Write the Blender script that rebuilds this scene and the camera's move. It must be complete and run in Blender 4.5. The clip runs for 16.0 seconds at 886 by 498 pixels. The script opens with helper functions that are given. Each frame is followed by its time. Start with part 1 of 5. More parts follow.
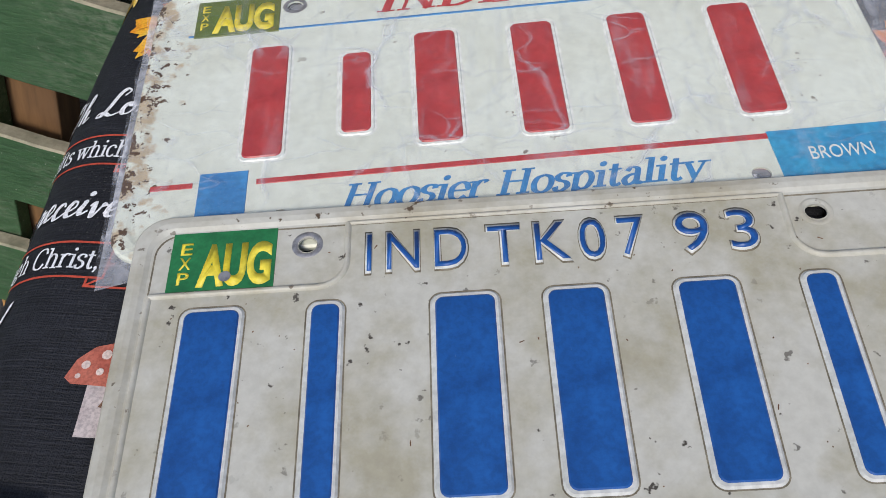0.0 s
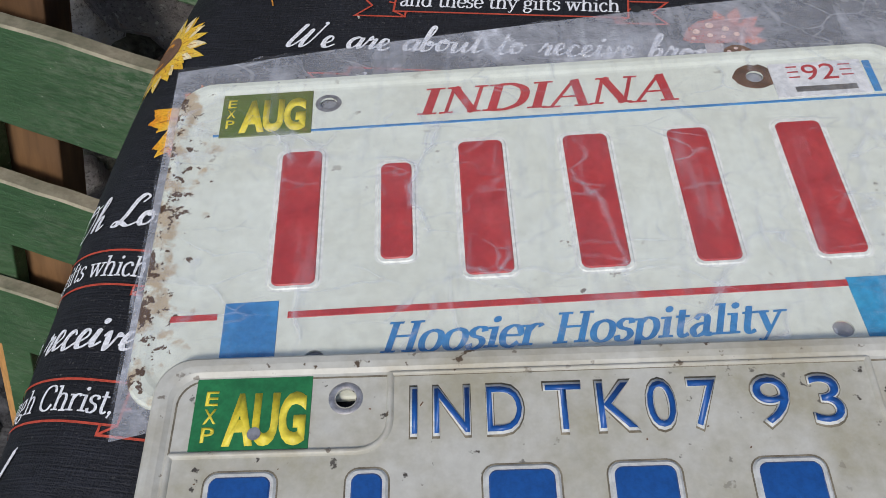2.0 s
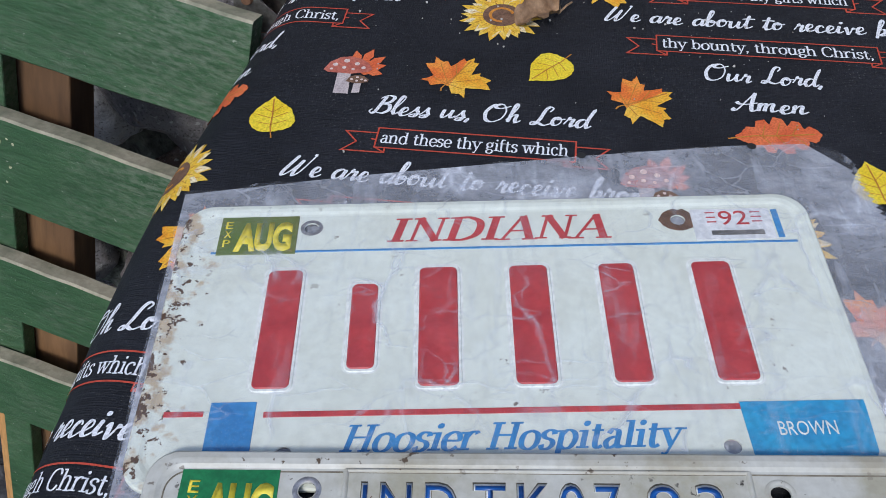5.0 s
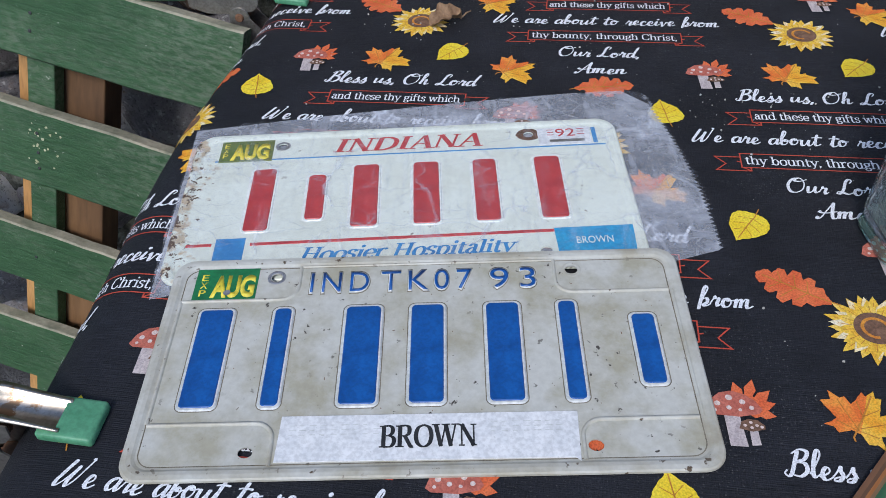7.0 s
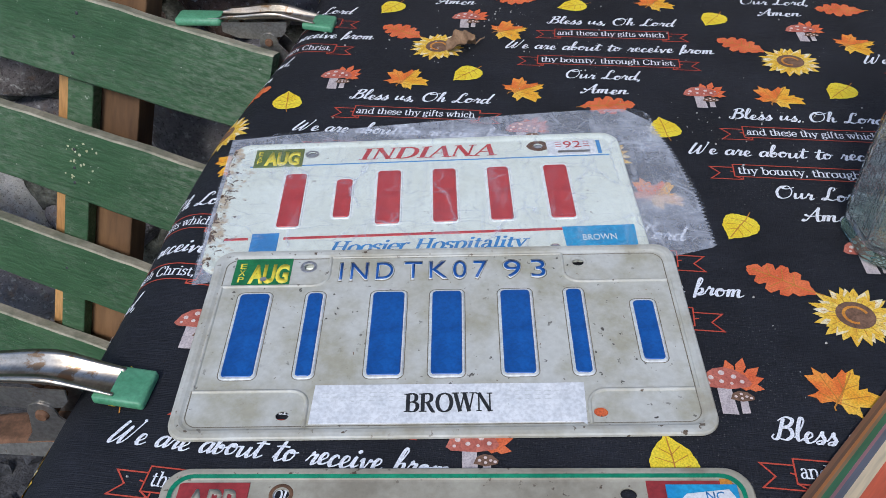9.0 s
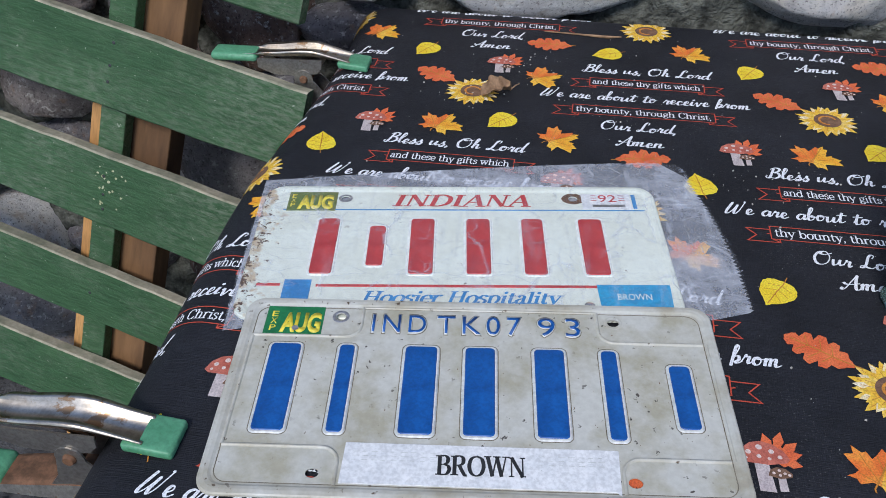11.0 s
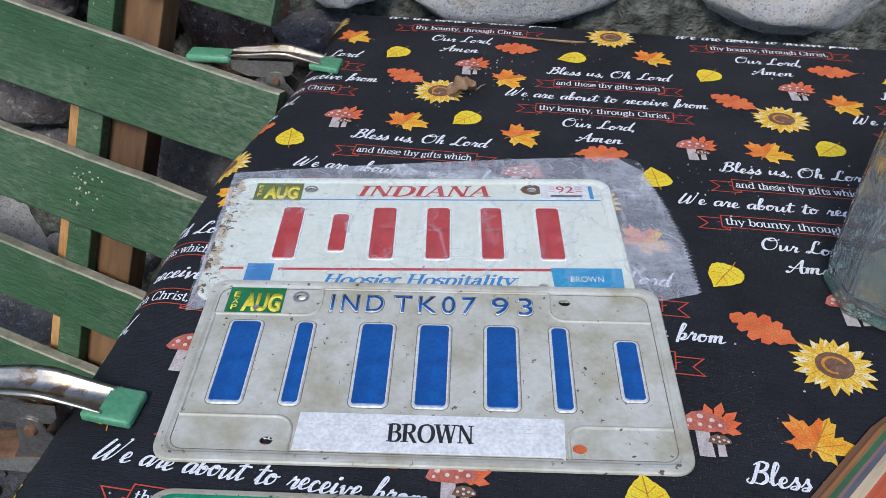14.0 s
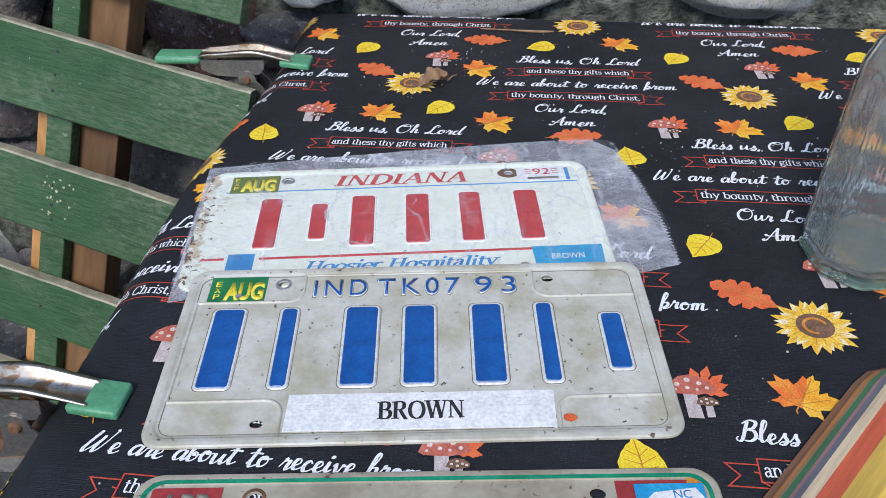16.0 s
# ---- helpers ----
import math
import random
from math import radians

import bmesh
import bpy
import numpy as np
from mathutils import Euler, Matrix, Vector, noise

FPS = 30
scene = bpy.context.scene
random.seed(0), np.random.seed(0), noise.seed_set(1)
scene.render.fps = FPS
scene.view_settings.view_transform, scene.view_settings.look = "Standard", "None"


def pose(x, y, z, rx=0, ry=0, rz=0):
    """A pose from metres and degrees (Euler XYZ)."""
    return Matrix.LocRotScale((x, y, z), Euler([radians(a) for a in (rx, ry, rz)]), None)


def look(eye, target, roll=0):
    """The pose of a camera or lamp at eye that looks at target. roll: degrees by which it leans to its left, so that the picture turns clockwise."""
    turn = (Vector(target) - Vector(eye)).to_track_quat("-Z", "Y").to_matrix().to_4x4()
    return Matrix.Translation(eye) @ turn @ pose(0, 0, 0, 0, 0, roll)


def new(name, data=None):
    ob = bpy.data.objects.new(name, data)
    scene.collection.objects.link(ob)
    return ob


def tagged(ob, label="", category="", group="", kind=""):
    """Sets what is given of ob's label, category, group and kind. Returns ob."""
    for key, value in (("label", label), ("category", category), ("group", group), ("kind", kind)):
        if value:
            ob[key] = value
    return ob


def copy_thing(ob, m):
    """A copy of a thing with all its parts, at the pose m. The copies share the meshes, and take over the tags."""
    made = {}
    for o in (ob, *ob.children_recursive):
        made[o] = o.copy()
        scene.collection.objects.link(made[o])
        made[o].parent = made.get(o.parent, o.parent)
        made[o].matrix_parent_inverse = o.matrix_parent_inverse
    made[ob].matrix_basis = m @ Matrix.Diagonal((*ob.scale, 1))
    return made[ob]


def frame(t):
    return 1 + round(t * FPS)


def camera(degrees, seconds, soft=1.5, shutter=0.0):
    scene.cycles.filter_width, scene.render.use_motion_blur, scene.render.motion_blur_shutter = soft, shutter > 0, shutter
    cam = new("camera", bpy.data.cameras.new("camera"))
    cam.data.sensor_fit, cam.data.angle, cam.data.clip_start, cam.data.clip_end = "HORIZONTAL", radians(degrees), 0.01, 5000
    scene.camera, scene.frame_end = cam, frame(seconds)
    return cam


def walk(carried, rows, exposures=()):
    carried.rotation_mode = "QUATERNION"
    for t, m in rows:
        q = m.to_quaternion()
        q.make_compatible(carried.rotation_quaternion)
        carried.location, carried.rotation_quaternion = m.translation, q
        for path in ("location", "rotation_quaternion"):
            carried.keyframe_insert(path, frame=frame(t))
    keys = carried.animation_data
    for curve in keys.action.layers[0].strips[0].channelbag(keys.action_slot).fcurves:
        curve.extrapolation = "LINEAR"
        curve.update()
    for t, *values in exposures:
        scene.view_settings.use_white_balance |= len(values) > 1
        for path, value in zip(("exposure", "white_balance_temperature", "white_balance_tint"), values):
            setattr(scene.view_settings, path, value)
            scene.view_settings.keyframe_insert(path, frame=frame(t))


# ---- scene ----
cam = camera(54.7, 16.0, soft=0.85)
PATH = [
    (0, (-0.027, -0.119, 0.999), (-0.119, 1.046, -0.624), -7.4),
    (0.5, (-0.048, -0.11, 0.984), (-0.143, 1.034, -0.653), -6.7),
    (1, (-0.051, -0.102, 0.985), (-0.137, 1.034, -0.658), -6.1),
    (1.5, (-0.044, -0.083, 0.997), (-0.124, 1.043, -0.654), -5.7),
    (2, (-0.046, -0.061, 1.007), (-0.117, 1.103, -0.618), -5.0),
    (2.5, (-0.041, -0.042, 1.021), (-0.108, 1.144, -0.588), -3.9),
    (3, (-0.041, -0.041, 1.025), (-0.084, 1.174, -0.563), -2.6),
    (5.3, (-0.024, -0.101, 1.063), (-0.103, 1.216, -0.439), -2.7),
    (5.5, (-0.025, -0.124, 1.062), (-0.105, 1.205, -0.43), -2.9),
    (6, (-0.02, -0.174, 1.074), (-0.091, 1.189, -0.387), -4.4),
    (6.5, (-0.002, -0.247, 1.095), (-0.057, 1.146, -0.339), -3.3),
    (7, (0.027, -0.303, 1.123), (-0.03, 1.145, -0.256), -3.2),
    (7.5, (0.051, -0.323, 1.135), (-0.011, 1.155, -0.212), -3.3),
    (8, (0.045, -0.327, 1.138), (-0.015, 1.169, -0.188), -3.1),
    (8.5, (0.024, -0.346, 1.131), (-0.034, 1.163, -0.18), -2.8),
    (9, (0.017, -0.362, 1.132), (-0.042, 1.156, -0.168), -2.5),
    (9.5, (0.015, -0.361, 1.144), (-0.05, 1.17, -0.142), -2.0),
    (10, (0.006, -0.356, 1.148), (-0.064, 1.188, -0.121), -1.2),
    (10.2, (0.009, -0.353, 1.149), (-0.065, 1.187, -0.126), -1.1),
    (12.3, (-0.017, -0.342, 1.137), (-0.097, 1.229, -0.098), -0.2),
    (12.5, (-0.017, -0.343, 1.136), (-0.091, 1.228, -0.098), -0.1),
    (13, (-0.012, -0.364, 1.136), (-0.081, 1.212, -0.094), -0.0),
    (13.5, (0.006, -0.388, 1.137), (-0.059, 1.195, -0.084), -0.0),
    (14, (0.025, -0.377, 1.134), (-0.039, 1.212, -0.079), -0.2),
    (14.5, (0.023, -0.372, 1.14), (-0.031, 1.226, -0.061), -0.9),
    (15, (0.012, -0.377, 1.132), (-0.018, 1.229, -0.06), -1.2),
    (15.5, (0.022, -0.385, 1.126), (0.013, 1.223, -0.063), -1.4),
    (16, (0.019, -0.391, 1.118), (0.019, 1.216, -0.073), -1.3),
]
EXPOSURES = [(0, 0.07, 6950, 10), (2.5, -0.09, 6800, 10), (3, -0.08, 6500, 10), (5.5, 0.02, 6150, 10), (6.5, 0.05, 6120, 10), (9, 0.10, 6150, 10), (14, 0.16, 6200, 10), (16, 0.32, 6250, 10)]
walk(cam, [(t, look(eye, target, roll)) for t, eye, target, roll in PATH], EXPOSURES)

# ---- light ----
world = bpy.data.worlds.new("world")
scene.world = world
world.use_nodes = True
wn = world.node_tree
sky = wn.nodes.new("ShaderNodeTexSky")
sky.sky_type, sky.sun_disc = "NISHITA", False
sky.sun_elevation, sky.sun_rotation = radians(58), radians(200)
wn.nodes["Background"].inputs["Strength"].default_value = 0.15
wn.links.new(sky.outputs[0], wn.nodes["Background"].inputs["Color"])
sun = new("sun", bpy.data.lights.new("sun", "SUN"))
sun.data.energy, sun.data.angle, sun.data.color = 2.3, radians(14), (1.0, 0.95, 0.88)
sun.matrix_world = look((-0.6, -2.2, 2.95), (0, 0, 0.7))


# ---- materials ----
def material(name, rough=0.6, metal=0.0):
    m = bpy.data.materials.new(name)
    m.use_nodes = True
    b = m.node_tree.nodes["Principled BSDF"]
    b.inputs["Roughness"].default_value, b.inputs["Metallic"].default_value = rough, metal
    return m, m.node_tree, b


def link(tree, a, b):
    tree.links.new(a, b)


def noise_node(tree, scale, detail=4.0, rough=0.55, coord="Object", stretch=None):
    co = tree.nodes.new("ShaderNodeTexCoord")
    out = co.outputs[coord]
    if stretch:
        mp = tree.nodes.new("ShaderNodeMapping")
        mp.inputs["Scale"].default_value = stretch
        link(tree, out, mp.inputs[0])
        out = mp.outputs[0]
    n = tree.nodes.new("ShaderNodeTexNoise")
    n.inputs["Scale"].default_value, n.inputs["Detail"].default_value, n.inputs["Roughness"].default_value = scale, detail, rough
    link(tree, out, n.inputs["Vector"])
    return n.outputs["Fac"]


def ramp(tree, fac, stops):
    r = tree.nodes.new("ShaderNodeValToRGB")
    while len(r.color_ramp.elements) < len(stops):
        r.color_ramp.elements.new(0.5)
    for e, (p, c) in zip(r.color_ramp.elements, stops):
        e.position, e.color = p, (*c, 1) if len(c) == 3 else c
    link(tree, fac, r.inputs[0])
    return r.outputs[0]


def mix(tree, fac, a, b, mode="MIX"):
    n = tree.nodes.new("ShaderNodeMix")
    n.data_type, n.blend_type = "RGBA", mode
    for sock, val in ((n.inputs[0], fac), (n.inputs[6], a), (n.inputs[7], b)):
        if isinstance(val, (int, float)):
            sock.default_value = val
        elif isinstance(val, tuple):
            sock.default_value = (*val, 1)
        else:
            link(tree, val, sock)
    return n.outputs[2]


def bump(tree, bsdf, height, strength, dist):
    n = tree.nodes.new("ShaderNodeBump")
    n.inputs["Strength"].default_value, n.inputs["Distance"].default_value = strength, dist
    link(tree, height, n.inputs["Height"])
    link(tree, n.outputs[0], bsdf.inputs["Normal"])


def grain(name, c1, c2, scale=40.0, rough=0.6, metal=0.0, fine=400.0, bumpy=0.15, dist=0.0006, speck=None, coord="Object", stretch=None):
    """Two-scale colour variation with fine relief; speck: (colour, threshold, scale) for small worn spots."""
    m, t, b = material(name, rough, metal)
    big = noise_node(t, scale, 5, 0.6, coord, stretch)
    col = ramp(t, big, [(0.36, c1), (0.64, c2)])
    fn = noise_node(t, fine, 3, 0.6, coord, stretch)
    col = mix(t, 0.35, col, ramp(t, fn, [(0.38, (0.45, 0.45, 0.45)), (0.6, (1, 1, 1))]), "MULTIPLY")
    if speck:
        s = noise_node(t, speck[2], 6, 0.65, coord)
        mask = ramp(t, s, [(speck[1], (0, 0, 0)), (speck[1] + 0.05, (1, 1, 1))])
        col = mix(t, mask, col, speck[0])
    link(t, col, b.inputs["Base Color"])
    bump(t, b, fn, bumpy, dist)
    return m


def cloth_material():
    m, t, b = material("black_cloth", 0.66)
    b.inputs["Specular IOR Level"].default_value = 0.30
    co = t.nodes.new("ShaderNodeTexCoord")
    rib = t.nodes.new("ShaderNodeTexWave")
    rib.bands_direction = "Y"
    for key, val in (("Scale", 262), ("Distortion", 7.0), ("Detail", 3), ("Detail Scale", 3.0)):
        rib.inputs[key].default_value = val
    link(t, co.outputs["UV"], rib.inputs["Vector"])
    thread = noise_node(t, 1, 3, 0.6, "UV", (1500, 160, 1))
    run = noise_node(t, 1, 3, 0.6, "UV", (60, 900, 1))
    weave = mix(t, 0.45, mix(t, 0.80, rib.outputs["Fac"], thread), run)
    big = noise_node(t, 14, 5, 0.6, "UV")
    col = ramp(t, big, [(0.3, (0.0062, 0.0066, 0.0092)), (0.75, (0.016, 0.0170, 0.0225))])
    col = mix(t, 0.9, col, ramp(t, weave, [(0.34, (0.25, 0.25, 0.25)), (0.66, (2.1, 2.1, 2.1))]), "MULTIPLY")
    lint = noise_node(t, 700, 2, 0.5, "UV")
    patch = noise_node(t, 9, 3, 0.6, "UV")
    dust = mix(t, 1.0, ramp(t, lint, [(0.62, (0, 0, 0)), (0.72, (1, 1, 1))]), ramp(t, patch, [(0.42, (0, 0, 0)), (0.68, (0.7, 0.7, 0.7))]), "MULTIPLY")
    col = mix(t, dust, col, (0.16, 0.155, 0.15))
    link(t, col, b.inputs["Base Color"])
    bump(t, b, weave, 0.8, 0.0012)
    return m


def printed(name, stops, scale=60.0, rough=0.7):
    """Ink on cloth: mottled colour broken by the weave."""
    m, t, b = material(name, rough)
    b.inputs["Specular IOR Level"].default_value = 0.25
    n = noise_node(t, scale, 4, 0.6)
    col = ramp(t, n, stops)
    thread = noise_node(t, 900, 2, 0.5)
    col = mix(t, 0.45, col, ramp(t, thread, [(0.35, (0.35, 0.35, 0.36)), (0.6, (1, 1, 1))]), "MULTIPLY")
    link(t, col, b.inputs["Base Color"])
    bump(t, b, thread, 0.2, 0.0003)
    return m


def plate_material(name, base, dirt, rust, left_rust=0.0, gloss=0.42, pits=0.36):
    """Painted steel, stained along its rim, pitted with small rust spots; left_rust: width of a rusted band at the plate's left end."""
    m, t, b = material(name, gloss)
    big = noise_node(t, 22, 6, 0.65)
    col = ramp(t, big, [(0.38, dirt), (0.58, base)])
    fine = noise_node(t, 260, 4, 0.6)
    col = mix(t, 0.22, col, ramp(t, fine, [(0.3, (0.45, 0.43, 0.4)), (0.65, (1, 1, 1))]), "MULTIPLY")
    spot = noise_node(t, 190, 3, 0.55)
    where = noise_node(t, 13, 3, 0.5)
    mask = mix(t, 1.0, ramp(t, spot, [(0.66, (0, 0, 0)), (0.70, (1, 1, 1))]), ramp(t, where, [(pits, (0, 0, 0)), (pits + 0.19, (1, 1, 1))]), "MULTIPLY")
    col = mix(t, mask, col, rust)
    co = t.nodes.new("ShaderNodeTexCoord")
    sp = t.nodes.new("ShaderNodeSeparateXYZ")
    link(t, co.outputs["Object"], sp.inputs[0])
    if left_rust:
        band = t.nodes.new("ShaderNodeMapRange")
        band.inputs[1].default_value, band.inputs[2].default_value = -0.152, -0.152 + left_rust
        band.inputs[3].default_value, band.inputs[4].default_value = 0.17, -0.28
        link(t, sp.outputs[0], band.inputs[0])
        add = t.nodes.new("ShaderNodeMath")
        add.operation = "ADD"
        link(t, noise_node(t, 120, 5, 0.6), add.inputs[0])
        link(t, band.outputs[0], add.inputs[1])
        col = mix(t, ramp(t, add.outputs[0], [(0.60, (0, 0, 0)), (0.72, (0.75, 0.75, 0.75))]), col, (0.45, 0.31, 0.17))
        add2 = t.nodes.new("ShaderNodeMath")
        add2.operation = "ADD"
        link(t, noise_node(t, 230, 4, 0.6), add2.inputs[0])
        link(t, band.outputs[0], add2.inputs[1])
        col = mix(t, ramp(t, add2.outputs[0], [(0.68, (0, 0, 0)), (0.72, (1, 1, 1))]), col, rust)
    link(t, col, b.inputs["Base Color"])
    bump(t, b, fine, 0.08, 0.0004)
    return m


def slat_material():
    """Green paint on sawn softwood: raised lengthwise grain, greyed worn patches, pale specks."""
    m, t, b = material("green_painted_wood", 0.62)
    b.inputs["Specular IOR Level"].default_value = 0.35
    big = noise_node(t, 11, 6, 0.65, "Object", (0.6, 1, 1))
    col = ramp(t, big, [(0.36, (0.026, 0.078, 0.030)), (0.64, (0.046, 0.110, 0.046))])
    lines = noise_node(t, 150, 6, 0.7, "Object", (0.22, 1, 1.5))
    col = mix(t, 0.45, col, ramp(t, lines, [(0.38, (0.50, 0.50, 0.50)), (0.58, (1.1, 1.1, 1.1))]), "MULTIPLY")
    wear = noise_node(t, 8, 8, 0.72, "Object", (0.7, 1, 1))
    scuff = noise_node(t, 210, 5, 0.7, "Object", (0.35, 1, 1))
    co = t.nodes.new("ShaderNodeTexCoord")
    sp = t.nodes.new("ShaderNodeSeparateXYZ")
    link(t, co.outputs["Object"], sp.inputs[0])
    free = t.nodes.new("ShaderNodeMapRange")
    free.inputs[1].default_value, free.inputs[2].default_value, free.inputs[4].default_value = 0.04, 0.20, 0.16
    link(t, sp.outputs[0], free.inputs[0])
    add = t.nodes.new("ShaderNodeMath")
    link(t, wear, add.inputs[0])
    link(t, free.outputs[0], add.inputs[1])
    worn = mix(t, 1.0, ramp(t, add.outputs[0], [(0.46, (0, 0, 0)), (0.66, (1, 1, 1))]), ramp(t, scuff, [(0.42, (0, 0, 0)), (0.60, (0.45, 0.45, 0.45))]), "MULTIPLY")
    col = mix(t, worn, col, (0.20, 0.225, 0.17))
    speck = noise_node(t, 190, 4, 0.6)
    col = mix(t, ramp(t, speck, [(0.67, (0, 0, 0)), (0.71, (0.8, 0.8, 0.8))]), col, (0.34, 0.38, 0.30))
    link(t, col, b.inputs["Base Color"])
    bump(t, b, lines, 0.8, 0.0022)
    return m


def vinyl_bag(name, cloud):
    m = bpy.data.materials.new(name)
    m.use_nodes = True
    t = m.node_tree
    b = t.nodes["Principled BSDF"]
    b.inputs["Base Color"].default_value = (0.72, 0.75, 0.83, 1)
    b.inputs["Roughness"].default_value = 0.12
    out = t.nodes["Material Output"]
    tr = t.nodes.new("ShaderNodeBsdfTransparent")
    mx = t.nodes.new("ShaderNodeMixShader")
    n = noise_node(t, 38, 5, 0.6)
    haze_and_glint = ramp(t, n, [(0.35, (cloud, cloud, cloud)), (0.5, (cloud * 1.4, cloud * 1.4, cloud * 1.4)), (0.72, (cloud * 2.4, cloud * 2.4, cloud * 2.4))])
    # whitened creases, which also paint in thin wrinkle highlights
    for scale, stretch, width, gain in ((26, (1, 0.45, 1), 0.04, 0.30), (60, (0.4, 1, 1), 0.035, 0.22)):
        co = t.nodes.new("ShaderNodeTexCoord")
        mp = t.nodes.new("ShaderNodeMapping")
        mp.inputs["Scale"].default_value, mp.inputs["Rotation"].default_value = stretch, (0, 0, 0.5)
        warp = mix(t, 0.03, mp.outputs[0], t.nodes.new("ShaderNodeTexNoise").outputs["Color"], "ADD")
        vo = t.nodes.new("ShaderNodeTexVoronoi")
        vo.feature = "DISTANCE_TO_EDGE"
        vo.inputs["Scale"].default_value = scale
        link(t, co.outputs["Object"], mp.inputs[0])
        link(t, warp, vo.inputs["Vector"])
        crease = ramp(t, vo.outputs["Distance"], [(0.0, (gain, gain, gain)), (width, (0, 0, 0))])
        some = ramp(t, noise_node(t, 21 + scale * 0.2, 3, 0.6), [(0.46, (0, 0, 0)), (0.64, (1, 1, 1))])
        haze_and_glint = mix(t, 1.0, haze_and_glint, mix(t, 1.0, crease, some, "MULTIPLY"), "ADD")
    # two sets of slanting streaks: glints painted into the bag's opacity
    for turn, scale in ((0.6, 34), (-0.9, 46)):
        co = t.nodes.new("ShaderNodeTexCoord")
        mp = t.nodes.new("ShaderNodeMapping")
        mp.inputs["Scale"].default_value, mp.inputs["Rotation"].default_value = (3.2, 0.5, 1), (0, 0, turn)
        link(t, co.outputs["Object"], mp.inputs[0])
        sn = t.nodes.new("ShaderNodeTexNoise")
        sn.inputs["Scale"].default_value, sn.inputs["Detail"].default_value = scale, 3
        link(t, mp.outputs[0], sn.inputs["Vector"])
        haze_and_glint = mix(t, 1.0, haze_and_glint, ramp(t, sn.outputs["Fac"], [(0.60, (0, 0, 0)), (0.74, (0.12, 0.12, 0.12))]), "ADD")
    link(t, haze_and_glint, mx.inputs[0])
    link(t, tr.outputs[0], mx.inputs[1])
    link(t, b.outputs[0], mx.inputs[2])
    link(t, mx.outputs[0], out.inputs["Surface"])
    bump(t, b, noise_node(t, 70, 5, 0.65), 0.9, 0.004)
    return m


def glass_material():
    m, t, b = material("green_glass", 0.05)
    b.inputs["Base Color"].default_value = (0.95, 0.995, 0.98, 1)
    b.inputs["Transmission Weight"].default_value, b.inputs["IOR"].default_value = 0.96, 1.45
    bump(t, b, noise_node(t, 60, 4, 0.55, "Object", (1, 1, 0.15)), 0.45, 0.004)
    return m


def base_glass():
    m, t, b = material("thick_green_glass", 0.08)
    b.inputs["Base Color"].default_value = (0.58, 0.86, 0.77, 1)
    b.inputs["Transmission Weight"].default_value, b.inputs["IOR"].default_value = 0.92, 1.45
    bump(t, b, noise_node(t, 60, 3, 0.5), 0.2, 0.002)
    return m


def stone_material(name, c1, c2, c3, spread):
    """Rough field stone: broad tints, grain and pits with their shade painted in, and pale crystals at their real size.
    """
    m, t, b = material(name, 0.85)
    geo = t.nodes.new("ShaderNodeNewGeometry")

    def grit(scale, detail, rough):
        n = t.nodes.new("ShaderNodeTexNoise")
        n.inputs["Scale"].default_value, n.inputs["Detail"].default_value, n.inputs["Roughness"].default_value = scale, detail, rough
        link(t, geo.outputs["Position"], n.inputs["Vector"])
        return n.outputs["Fac"]
    col = ramp(t, grit(17, 6, 0.65), [(0.34, c1), (0.5, c2), (0.66, c3)])
    info = t.nodes.new("ShaderNodeObjectInfo")
    col = mix(t, spread, col, ramp(t, info.outputs["Random"], [(0, (0.55, 0.56, 0.64)), (0.35, (1, 1, 1)), (0.7, (1.0, 0.90, 0.80)), (1, (0.62, 0.48, 0.42))]), "MULTIPLY")
    # hollows of the relief darkened in colour, as soft light hardly shades them
    mid = grit(70, 9, 0.75)
    col = mix(t, 0.6, col, ramp(t, mid, [(0.36, (0.34, 0.33, 0.34)), (0.48, (1, 1, 1))]), "MULTIPLY")
    pits = grit(330, 4, 0.6)
    col = mix(t, 0.75, col, ramp(t, pits, [(0.34, (0.12, 0.11, 0.11)), (0.43, (1, 1, 1))]), "MULTIPLY")
    col = mix(t, ramp(t, grit(120, 6, 0.7), [(0.56, (0, 0, 0)), (0.66, (0.6, 0.6, 0.6))]), col, (0.78, 0.78, 0.78))
    rusty = grit(24, 5, 0.7)
    col = mix(t, ramp(t, rusty, [(0.57, (0, 0, 0)), (0.70, (0.55, 0.55, 0.55))]), col, (0.40, 0.24, 0.14))
    link(t, col, b.inputs["Base Color"])
    bump(t, b, mix(t, 0.25, mid, pits), 0.9, 0.011)
    return m


